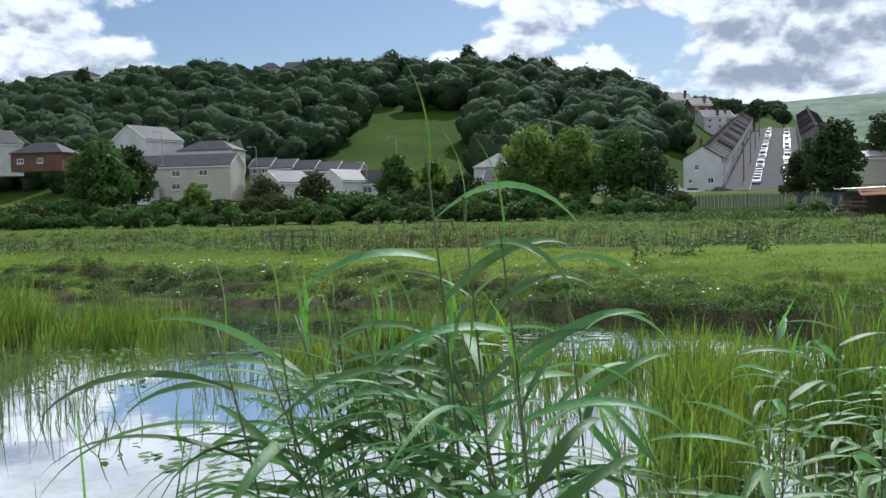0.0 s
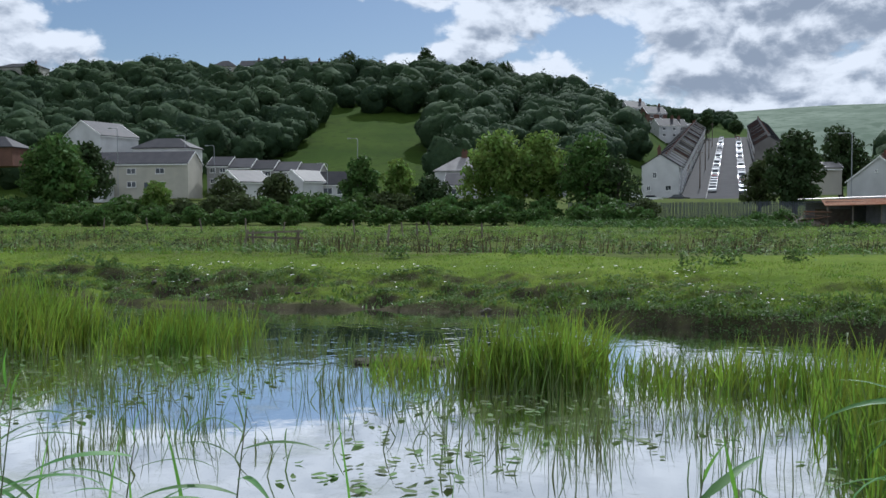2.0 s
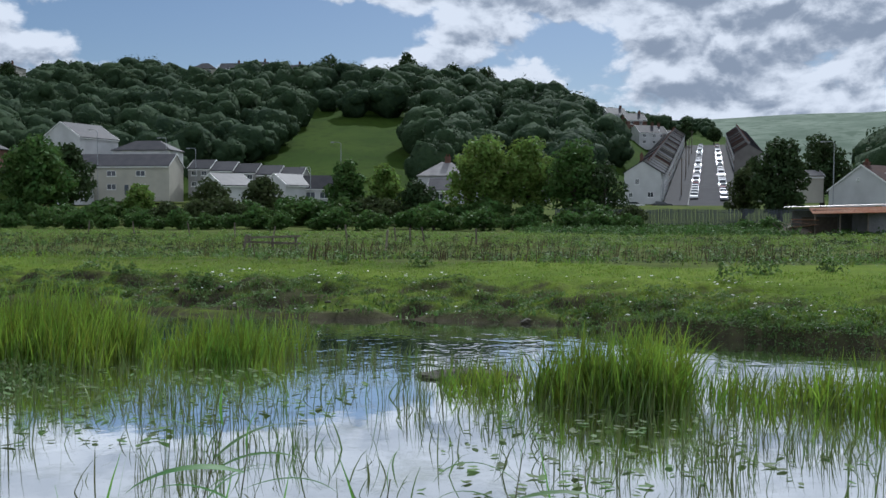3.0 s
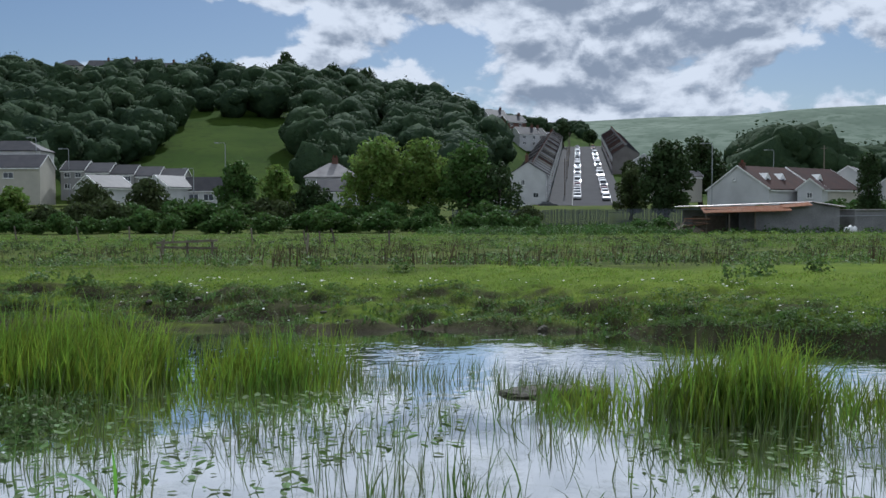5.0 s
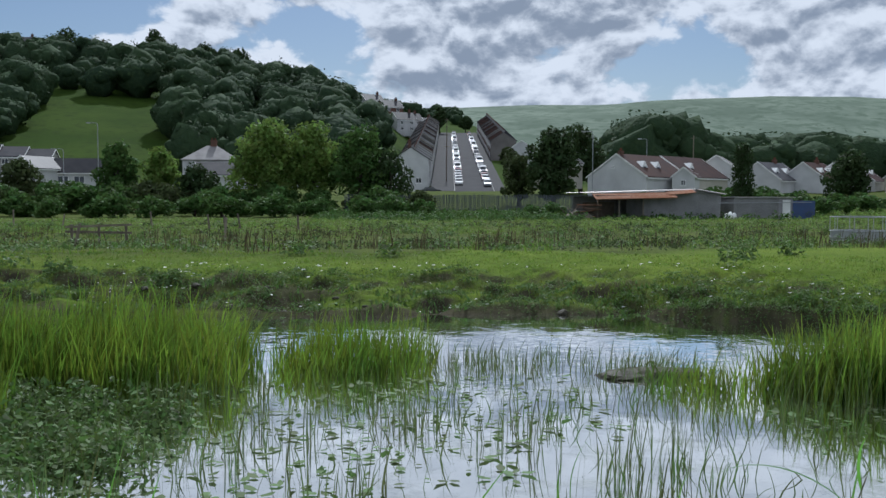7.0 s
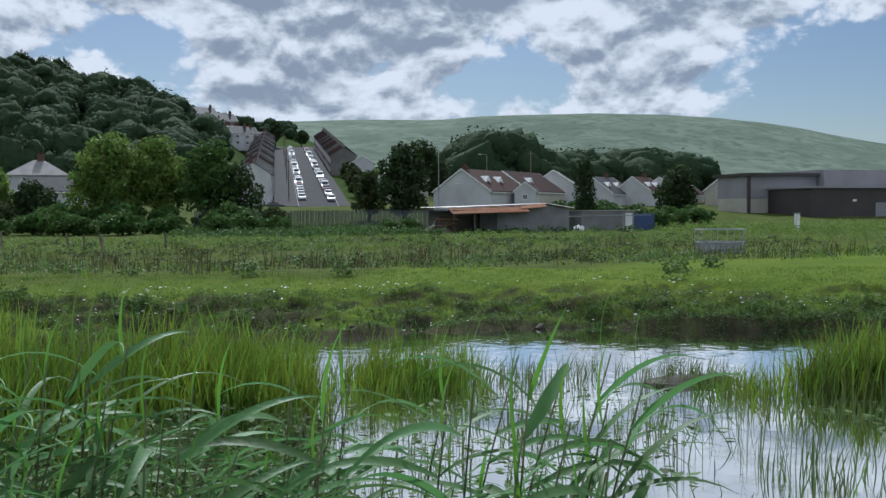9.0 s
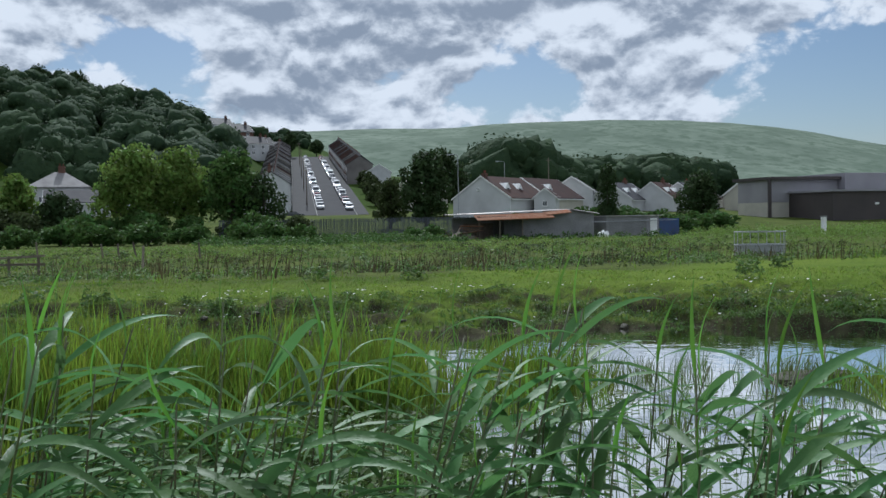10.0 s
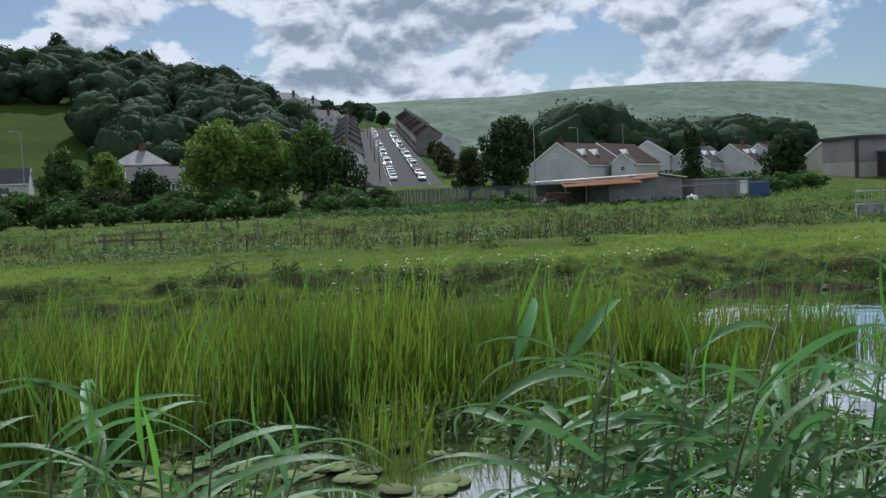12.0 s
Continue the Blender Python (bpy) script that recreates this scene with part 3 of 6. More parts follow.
def tree(label, h, r, leaf, seed, place, count=3600, size=0.42, base=0.22, lobes=17, name="tree", group=""):
    rng = np.random.default_rng(seed)
    thing = tagged(new(name), label, "tree" if name != "bush" else "bush", group)
    x, y = place
    thing.matrix_basis = pose(x, y, ground_at(x, y) - 0.1, 0, 0, rng.uniform(0, 360))
    shp = Shape()
    lob = crown_lobes(rng, h, r, h * base, lobes)
    tr = h * 0.022 + 0.05
    shp.tube([(0, 0, 0), (0.05 * r, 0, h * 0.2), (0.02 * r, 0.05 * r, h * 0.45), (0, 0, h * 0.8)], [tr * 1.5, tr, tr * 0.75, tr * 0.25], 8)
    for cx, cy, cz, *_ in lob[1::2]:
        shp.tube([(0, 0, max(h * 0.15, cz * 0.55)), (cx * 0.5, cy * 0.5, cz * 0.82), (cx, cy, cz)], [tr * 0.5, tr * 0.35, tr * 0.12], 5)
    part("trunk", shp.mesh("trunk", M["bark"], True), thing, "brown bark trunk with limbs")
    v, f = leaf_cloud(rng, lob, count, size)
    v[:, 2] = np.maximum(v[:, 2], 0.1)
    part("crown", array_mesh("crown", v, f, M[leaf]), thing)
    return thing


# the trees and scrub at the back of the pasture
tree("broad leafy tree with sunlit yellow-green crown", 13.2, 5.6, "mid_tree", 11, (-84.5, 131), 5200, 0.5, 0.12)
tree("dark leafy tree beside a brighter one", 12.6, 4.4, "dark_tree", 12, (-85.0, 140), 3600, 0.5, 0.12)
tree("bright green tree in full leaf at the field edge", 12.4, 5.0, "bright_tree", 13, (-16.5, 131), 6000, 0.42, 0.10)
tree("bright green tree with rounded uneven crown", 12.6, 4.4, "bright_tree", 14, (-10.4, 133), 5000, 0.42, 0.10)
tree("tall dark green tree with open feathery crown", 11.8, 4.6, "mid_tree", 15, (-3.8, 131), 4200, 0.40, 0.08)
tree("dark green tree thinning towards its side", 9.0, 3.4, "dark_tree", 16, (0.4, 130), 2200, 0.36, 0.05)
tree("dark conical green tree among scrub", 9.6, 3.0, "mid_tree", 17, (-36.0, 130), 3000, 0.42, 0.06)
tree("light green young tree beside the scrub", 8.8, 2.9, "bright_tree", 18, (-30.4, 131), 2600, 0.42, 0.06)
tree("low dark tree behind the field", 6.4, 3.0, "dark_tree", 19, (-25.2, 128), 2200, 0.42, 0.05)
tree("dense dark evergreen tree beside the street", 12.3, 4.0, "dark_tree", 20, (23.9, 132), 5200, 0.42, 0.04)
tree("olive green tree against the terrace", 8.0, 2.6, "olive_tree", 21, (20.6, 141), 2200, 0.4, 0.05)
tree("dark round tree behind a street lamp", 13.5, 4.6, "dark_tree", 22, (40.5, 178), 3600, 0.5, 0.1)
tree("round dark tree beside the warehouse", 9.2, 3.6, "dark_tree", 23, (70.2, 134), 3000, 0.45, 0.05)
tree("small yellow-green garden tree", 6.2, 2.4, "bright_tree", 24, (-66.5, 128), 1900, 0.4, 0.08)
tree("olive garden tree by the houses", 6.8, 3.2, "olive_tree", 25, (-49.0, 131), 2300, 0.4, 0.08)
tree("grey-green garden tree by the houses", 6.6, 3.2, "olive_tree", 26, (-57.5, 133), 2300, 0.4, 0.08)


def cypress():
    rng = np.random.default_rng(31)
    thing = tagged(new("cypress"), "clipped columnar dark green cypress behind the huts", "tree")
    thing.matrix_basis = pose(46.4, 119.4, ground_at(46.4, 119.4))
    lob = [(0, 0, 2.0, 1.45, 1.45, 2.2), (0, 0, 4.6, 1.5, 1.5, 2.6), (0.05, 0, 7.0, 1.3, 1.3, 2.3), (0, 0.05, 8.3, 0.9, 0.9, 1.2)]
    part("trunk", Shape().tube([(0, 0, 0), (0, 0, 4), (0, 0, 8)], [0.2, 0.14, 0.05], 8).mesh("trunk", M["bark"]), thing)
    v, f = leaf_cloud(rng, lob, 3200, 0.26)
    part("crown", array_mesh("crown", v, f, M["dark_tree"]), thing)


cypress()


def scrub():
    """The hedge of bushes along the back of the pasture."""
    rng = np.random.default_rng(41)
    kinds = []
    for k, (leaf, label) in enumerate((("mid_tree", "dense green bramble bush"), ("mid_tree", "leafy green hawthorn bush"), ("olive_tree", "dull olive scrub bush"))):
        b = tree(label, 3.6, 2.6, leaf, 50 + k, (-100 + 7 * k, 117), 1500, 0.34, 0.0, 9, "bush", "scrub along the field edge")
        kinds.append(b)
    x = -128.0
    while x < 2:
        for row in range(2):
            y = 112 + 12 * row + rng.uniform(-3, 3) + (8 if x > 4 else 0)
            xx = x + rng.uniform(-1, 1) + 0.06 * (y - 110) * np.sign(x)
            s = rng.uniform(0.55, 0.98) * (1.15 if row else 0.85) * (0.5 if x > 3 else 1.0)
            c = copy_thing(kinds[int(rng.integers(3)) if row else int(rng.integers(2))], pose(xx, y, ground_at(xx, y) - 0.1, 0, 0, rng.uniform(0, 360)))
            c.scale = (s * rng.uniform(1.0, 1.5), s * 1.2, s)
        x += rng.uniform(2.6, 3.8)
    for xx, y, s in ((33, 118, 0.8), (50, 112, 0.9), (54, 113, 0.7), (58, 116, 0.8), (63, 118, 0.8), (43, 122, 1.0), (48, 124, 1.1), (52, 124, 1.0), (18.5, 110, 0.5), (15.5, 108, 0.45)):
        c = copy_thing(kinds[1], pose(xx, y, ground_at(xx, y) - 0.1, 0, 0, rng.uniform(0, 360)))
        c.scale = (s * 1.4, s * 1.2, s)


scrub()


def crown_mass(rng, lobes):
    """Solid uneven lumps added inside a crown's lobes, so that it reads dense and dark."""
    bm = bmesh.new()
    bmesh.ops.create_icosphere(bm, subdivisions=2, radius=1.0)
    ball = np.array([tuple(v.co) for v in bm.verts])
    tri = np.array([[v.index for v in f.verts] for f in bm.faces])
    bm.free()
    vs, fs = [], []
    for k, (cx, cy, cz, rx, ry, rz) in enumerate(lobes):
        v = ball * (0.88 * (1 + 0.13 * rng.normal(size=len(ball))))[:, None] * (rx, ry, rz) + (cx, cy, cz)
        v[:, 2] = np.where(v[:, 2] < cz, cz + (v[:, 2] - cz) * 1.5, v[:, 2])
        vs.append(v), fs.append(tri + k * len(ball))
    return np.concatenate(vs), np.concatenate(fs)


def woodland(name, label, places, seed, leaves, size, leaf, h0=8.5, h1=12.5, wide=1.0):
    """A far wood: one object of many crowns, each with its own lobes."""
    rng = np.random.default_rng(seed)
    protos = []
    for k in range(6):
        lob = [(0, 0, 0.48, 0.42, 0.42, 0.44)] + [(0.3 * math.cos(q), 0.3 * math.sin(q), rng.uniform(0.35, 0.72), 0.2, 0.2, 0.17) for q in rng.uniform(0, 6.28, 6)]
        lv, lf = leaf_cloud(rng, lob, leaves, size, 0.35)
        protos.append((lv, lf, *crown_mass(rng, lob)))
    vs, fs, n, hs, hf, hn = [], [], 0, [], [], 0
    for x, y in places:
        v, f, hv, ht = protos[int(rng.integers(6))]
        h = rng.uniform(h0, h1)
        a, w = rng.uniform(0, 6.28), h * rng.uniform(0.9, 1.25) * wide
        c, s = math.cos(a), math.sin(a)
        z = ground_at(x, y) - 0.4

        def put(q):
            return np.stack([(q[:, 0] * c - q[:, 1] * s) * w + x, (q[:, 0] * s + q[:, 1] * c) * w + y, q[:, 2] * h + z], -1)

        vs.append(put(v)), fs.append(f + n), hs.append(put(hv)), hf.append(ht + hn)
        n, hn = n + len(v), hn + len(hv)
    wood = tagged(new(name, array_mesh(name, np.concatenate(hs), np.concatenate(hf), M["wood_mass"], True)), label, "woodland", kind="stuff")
    part("leaves", array_mesh("leaves", np.concatenate(vs), np.concatenate(fs), M[leaf]), wood)
    return wood


def hill_places():
    rng = np.random.default_rng(61)
    out = []
    for y in np.arange(232, 436, 11.0):
        for x in np.arange(-400, 30, 12.0):
            px, py = x + rng.uniform(-2.8, 2.8), y + rng.uniform(-3, 3)
            u = px / py
            right = 0.028 - 0.02 * float(smooth(290, 240, py)) - 0.016 * float(smooth(355, 370, py))
            left = -0.352 + 0.037 * float(smooth(240, 338, py)) + 0.010 * float(lattice(py * 0.05, 0.3, 71))
            if left < u < -0.188 + 0.012 * float(lattice(py * 0.04, 7.3, 72)) and py < 342 + 9 * float(lattice(px * 0.06, 2.0, 73)):
                continue
            if u > right or (u < -0.345 and py < 246 and rng.random() < 0.5):
                continue
            if py > 396 and (-0.46 < u < -0.31 or -0.285 < u < -0.205 or -0.72 < u < -0.62 or -0.57 < u < -0.52) and rng.random() < 0.72:
                continue
            out.append((px, py))
    return out


woodland("hill_wood", "dense dark broadleaf wood covering the hillside", hill_places(), 62, 720, 0.05, "wood_far", 9.0, 16.5, 1.0)
rng = np.random.default_rng(63)
woodland("ridge_wood", "dark trees on the further ridge", [(rng.uniform(-20, 74), rng.uniform(560, 660)) for _ in range(80)], 64, 160, 0.07, "wood_far", 5, 11)
woodland("valley_wood", "belt of dark tall trees behind the bungalows",
         [(x + rng.uniform(-3, 3), 226 + rng.uniform(0, 26) + 0.1 * (x - 70)) for x in np.arange(70, 146, 2.4)], 65, 420, 0.045, "wood_far", 11, 17, 1.3)
woodland("valley_wood", "taller clump of dark trees", [(75 + rng.uniform(-4, 8), 232 + rng.uniform(-3, 12)) for _ in range(9)], 66, 520, 0.035, "wood_far", 17, 21)
for tx, ty, th, tr_, sd in ((-83, 425, 15, 5.0, 71), (-283, 425, 13, 5, 72), (-262, 425, 10, 3, 73), (-246, 425, 10.5, 3, 74), (-121, 428, 13, 7, 75), (-62, 425, 12, 5.5, 76), (-47, 425, 12.5, 6, 77), (42, 424, 13, 3, 78), (56, 440, 8, 3.5, 79)):
    tree("dark tree standing up on the skyline", th, tr_, "dark_tree", sd, (tx, ty), 1300, 0.75, 0.15)


# ---------------------------------------------------------------- buildings
WIN = {}


def window(parent, at, w=1.1, h=1.2):
    """A white framed window with two panes, standing a little proud of its wall; front towards -y."""
    key = (round(w, 2), round(h, 2))
    if key not in WIN:
        s = Shape()
        t = 0.09
        xs, zs = (-w / 2, -w / 2 + t, -0.04, 0.04, w / 2 - t, w / 2), (0, t, h - t, h)
        s.v = [(x, y, z) for y in (-0.07, 0.02) for z in zs for x in xs]
        solid = {(i, j) for i in range(5) for j in range(3) if not (j == 1 and i in (1, 3))}
        for i, j in sorted(solid):
            a, c, d, e = j * 6 + i, j * 6 + i + 1, j * 6 + i + 7, j * 6 + i + 6
            s.f += [(a, c, d, e), (e + 24, d + 24, c + 24, a + 24)]
            for (u, v), beside in (((a, c), (i, j - 1)), ((c, d), (i + 1, j)), ((d, e), (i, j + 1)), ((e, a), (i - 1, j))):
                if beside not in solid:
                    s.f.append((v, u, u + 24, v + 24))
        s.m = [0] * len(s.f)
        sill = Shape().box(-w / 2 - 0.08, -0.16, -0.1, w / 2 + 0.08, 0.02, -0.003)
        p = Shape().box(-w / 2 + t, -0.03, t, -0.04, -0.01, h - t)
        q = Shape().box(0.04, -0.03, t, w / 2 - t, -0.01, h - t)
        WIN[key] = (s.mesh("window_frame", M["white_paint"]), p.mesh("pane", M["glass"]), q.mesh("pane", M["glass"]), sill.mesh("sill", M["white_paint"]))
    fr, p, q, sl = WIN[key]
    ob = part("window", fr, parent, "white window frame", at)
    part("pane", p, ob, "dark glass")
    part("pane", q, ob, "dark glass")
    part("sill", sl, ob)
    return ob


def gable_walls(w, d, eave, rise):
    """Walls of a house whose gables face -x and +x (ridge along x)."""
    s = Shape()
    o = [(-d / 2, 0), (d / 2, 0), (d / 2, eave), (0, eave + rise), (-d / 2, eave)]
    n = len(s.v)
    s.v += [(-w / 2, y, z) for y, z in o] + [(w / 2, y, z) for y, z in o]
    k = 5
    s.f += [tuple(reversed(range(n, n + k))), tuple(range(n + k, n + 2 * k))]
    s.f += [(n + i, n + (i + 1) % k, n + k + (i + 1) % k, n + k + i) for i in range(k)]
    s.m += [0] * 7
    return s


def gable_roof(w, d, eave, rise, over=0.3, thick=0.16, side=0.15):
    s = Shape()
    for sg in (-1, 1):
        y1, z1 = sg * (d / 2 + over), eave - over * rise / (d / 2)
        a = [(-w / 2 - side, 0, eave + rise + 0.03), (w / 2 + side, 0, eave + rise + 0.03), (w / 2 + side, y1, z1 + 0.03), (-w / 2 - side, y1, z1 + 0.03)]
        b = [(x, y, z + thick) for x, y, z in a]
        n = len(s.v)
        s.v += a + b
        s.f += [(n, n + 1, n + 2, n + 3), (n + 7, n + 6, n + 5, n + 4)] + [(n + i, n + 4 + i, n + 4 + (i + 1) % 4, n + (i + 1) % 4) for i in range(4)]
        s.m += [0] * 6
    return s


def hip_roof(w, d, eave, rise, over=0.35):
    s = Shape()
    x, y, r = w / 2 + over, d / 2 + over, max(0.05, (w - d) / 2)
    lo = [(-x, -y, eave), (x, -y, eave), (x, y, eave), (-x, y, eave)]
    up = [(px, py, eave + 0.18) for px, py, _ in lo]
    a, b = (-r, 0, eave + rise), (r, 0, eave + rise)
    n = len(s.v)
    s.v += lo + up + [a, b]
    s.f += [(n + 3, n + 2, n + 1, n)] + [(n + i, n + (i + 1) % 4, n + 4 + (i + 1) % 4, n + 4 + i) for i in range(4)]
    s.f += [(n + 4, n + 5, n + 9, n + 8), (n + 5, n + 6, n + 9), (n + 6, n + 7, n + 8, n + 9), (n + 7, n + 4, n + 8)]
    s.m += [0] * 9
    return s


def house(label, at, w, d, eave, rise, wall="render_white", roof="slate", kind="gable", wins=(), sides=(), chimneys=(), door=None, barge=True, name="house", group="", ridge=False):
    """A house with its ridge along its own x; front wall towards -y, gables at both ends. wins: (x, z, w, h) on the front; sides: (y, z, w, h) on the -x gable."""
    thing = tagged(new(name), label, "house", group)
    thing.matrix_basis = at
    if kind == "hip":
        part("wall", Shape().box(-w / 2, -d / 2, -1.0, w / 2, d / 2, eave).mesh("wall", M[wall]), thing)
        rf = part("roof", hip_roof(w, d, eave, rise).mesh("roof", M[roof]), thing)
    else:
        s = gable_walls(w, d, eave, rise)
        s.box(-w / 2, -d / 2, -1.5, w / 2, d / 2, -0.002)
        part("wall", s.mesh("wall", M[wall]), thing)
        rf = part("roof", gable_roof(w, d, eave, rise).mesh("roof", M[roof]), thing)
        if barge:
            for x0 in (-w / 2 - 0.2, w / 2 + 0.152):
                b = Shape()
                for sg in (-1, 1):
                    y1, z1 = sg * (d / 2 + 0.3), eave - 0.3 * rise / (d / 2)
                    q = [(0, eave + rise + 0.22), (y1, z1 + 0.22), (y1, z1 - 0.05), (0, eave + rise - 0.05)]
                    n = len(b.v)
                    b.v += [(x0, y, z) for y, z in q] + [(x0 + 0.048, y, z) for y, z in q]
                    b.f += [(n, n + 1, n + 2, n + 3), (n + 7, n + 6, n + 5, n + 4)] + [(n + i, n + 4 + i, n + 4 + (i + 1) % 4, n + (i + 1) % 4) for i in range(4)]
                    b.m += [0] * 6
                part("bargeboard", b.mesh("bargeboard", M["white_paint"]), rf, "white painted bargeboard")
        part("fascia", Shape().box(-w / 2, -d / 2 - 0.36, eave - 0.42, w / 2, -d / 2 - 0.302, eave - 0.2).mesh("fascia", M["white_paint"]), thing, "white eaves board")
        if ridge:
            part("ridge", Shape().tube([(-w / 2, 0, eave + rise + 0.2), (w / 2, 0, eave + rise + 0.2)], [0.16, 0.16], 6).mesh("ridge", M["tile_red"]), rf, "red clay ridge tiles")
    for x, z, ww, hh in wins:
        window(thing, pose(x, -d / 2 - 0.03, z), ww, hh)
    for y, z, ww, hh in sides:
        window(thing, pose(-w / 2 - 0.03, y, z, 0, 0, -90), ww, hh)
    if door is not None:
        dr = part("door", Shape().box(door - 0.45, -d / 2 - 0.06, 0, door + 0.45, -d / 2 - 0.004, 2.05).mesh("door", M["door_paint"]), thing, "painted front door")
        part("handle", Shape().box(door + 0.3, -d / 2 - 0.1, 0.95, door + 0.36, -d / 2 - 0.06, 1.1).mesh("handle", M["galv"]), dr)
    for x, y, cw, ch, mat in chimneys:
        zt = eave + rise * (1 - abs(y) / (d / 2)) - 0.4
        s = Shape().box(x - cw / 2, y - 0.35, zt, x + cw / 2, y + 0.35, zt + ch)
        s.box(x - cw / 2 - 0.08, y - 0.43, zt + ch - 0.3, x + cw / 2 + 0.08, y + 0.43, zt + ch - 0.15)
        ck = part("chimney", s.mesh("chimney", M[mat]), rf)
        for k in (-0.25, 0.25):
            part("chimney_pot", Shape().tube([(x + k * cw, y, zt + ch), (x + k * cw, y, zt + ch + 0.5)], [0.13, 0.1], 8).mesh("chimney_pot", M["tile_red"]), ck)
    return thing


two = lambda xs, z1, z2, w=1.3, h=1.2: [(x, z, w, h) for x in xs for z in (z1, z2)]  # noqa: E731

# the estate below the wood
house("large white gabled house above the estate", pose(-124, 213, 11.5, 0, 0, 72), 12, 12.5, 8.4, 3.6, roof="slate", sides=[(0, 5.0, 1.2, 1.0)])
house("white gabled house end at the edge of the estate", pose(-164, 205, 13.5, 0, 0, 66), 12, 11.5, 6.6, 3.6)
house("low brown-roofed house beside a white gable", pose(-141, 196, 13.2, 0, 0, 4), 13, 8, 3.2, 2.8, wall="brick", roof="slate", kind="hip", wins=[(-4, 0.9, 1.6, 1.1), (1, 0.9, 1.4, 1.1)])
house("hip-roofed white house behind the long terrace", pose(-105.5, 211, 12.0, 0, 0, 2), 14, 8, 4.6, 2.6, roof="slate", kind="hip", wins=[(-4, 2.6, 1.4, 1.1), (0, 2.6, 1.4, 1.1), (4, 2.6, 1.4, 1.1)])
house("long cream terrace with white windows and slate roof", pose(-106, 194, 6.0, 0, 0, 2), 30, 8, 6.2, 2.6, wall="render_cream", roof="slate",
      wins=two([-10.5, -4.2, 2.0, 8.6], 1.0, 3.9, 2.1, 1.25), door=5.4, chimneys=[])
house("white porch house with small slate gable", pose(-110.2, 186.5, 5.2, 0, 0, 92), 5, 5.6, 2.6, 1.9, roof="slate", sides=[(-1.3, 0.9, 1.4, 1.2), (1.2, 0.9, 0.9, 1.2)])
for k in range(5):
    house("stepped terrace house with white gable boards", pose(-87.5 + 5.1 * k, 202 + 0.6 * k, 7.0 - 0.42 * k, 0, 0, 2), 5.0, 7.5, 4.9, 2.0, wall="render_grey", roof="slate",
          wins=two([-1.1, 1.2], 0.9, 3.3, 1.3, 1.1), group="stepped terrace")
house("low white gabled garage row roof", pose(-72.5, 177, 5.0, 0, 0, 60), 8, 7.0, 2.5, 2.2, roof="slate")
house("white gabled chalet with conservatory", pose(-64, 190, 4.6, 0, 0, 68), 9, 6.2, 3.3, 2.2, roof="slate", sides=[(0.2, 0.8, 1.6, 1.3)])
house("slate-roofed annexe beside the white chalet", pose(-57, 194, 4.4, 0, 0, 3), 9.5, 6, 2.9, 2.6, roof="slate", wins=[(-2.6, 0.7, 2.0, 1.4), (0.4, 0.7, 2.0, 1.4)])
house("white hip-roofed bungalow with a red chimney", pose(-33.2, 209, 6.2, 0, 0, 2), 11.5, 9.5, 4.0, 3.4, roof="slate_pale", kind="hip", chimneys=[(0.4, 0, 1.3, 1.6, "brick")], wins=[(-3, 1.0, 1.6, 1.2), (3, 1.0, 1.6, 1.2)])
house("low house below the pale hip roof", pose(-29, 198, 4.2, 0, 0, 2), 12, 7, 2.8, 2.4, wall="render_white", roof="slate", wins=[(-3.5, 0.7, 2.2, 1.3), (3.2, 0.7, 1.6, 1.2)])
house("brick house half hidden by hedge", pose(-15, 206, 4.6, 0, 0, 5), 10, 7, 4.6, 2.4, wall="render_white", roof="tile_brown", wins=two([-3, 2], 0.9, 3.2))

# houses on the hilltop
for k, (x, y, w, d, ev, rs, wl, rf, kd, tn) in enumerate((
        (-292, 432, 22, 10, 8.0, 2.6, "stone", "slate", "hip", 5), (-187, 440, 12, 9, 4.6, 3.4, "render_cream", "slate", "hip", 8), (-172, 437, 11, 8, 4.4, 3.0, "render_grey", "slate", "gable", 4),
        (-160, 441, 10, 8, 5.5, 3.6, "render_grey", "slate", "gable", 10), (-150, 431, 12, 8, 4.6, 2.2, "brick", "slate_pale", "gable", -12), (-139, 433, 9, 8, 4.4, 2.6, "brick", "slate", "gable", -20),
        (-112, 440, 12, 8, 5.0, 2.6, "render_white", "tile_brown", "gable", 0), (-98, 438, 11, 8, 4.5, 2.6, "brick", "tile_brown", "hip", 0), (-214, 444, 12, 8, 4.5, 2.6, "render_cream", "tile_brown", "gable", 6),
        (-240, 446, 11, 8, 4.5, 2.4, "render_grey", "slate", "gable", 0))):
    house("hilltop house among dark trees", pose(x, y, ground_at(x, y) + 1.2, 0, 0, tn), w, d, ev, rs, wall=wl, roof=rf, kind=kd, wins=two([-w * 0.28, w * 0.25], 0.9, 3.0, 1.5, 1.1) if ev > 4.5 else [(-w * 0.25, 1.0, 1.6, 1.2), (w * 0.25, 1.0, 1.6, 1.2)],
          chimneys=[(w * 0.3, 0, 0.9, 1.6, "brick")] if k % 3 != 1 else (), group="hilltop houses")
for x, y, w, wl in ((10, 405, 9, "render_white"), (17.5, 398, 9, "brick"), (25, 392, 10, "stone"), (31.5, 398, 8, "render_white"), (21, 372, 9, "render_white")):
    house("grey hillside house above the terrace", pose(x, y, ground_at(x, y) + 0.5, 0, 0, 24), w, 8, 5.0, 3.0, wall=wl, roof="slate", wins=two([-2.4, 1.8], 0.9, 3.2), chimneys=[(3, 0, 0.9, 1.5, "brick")], group="hillside houses")

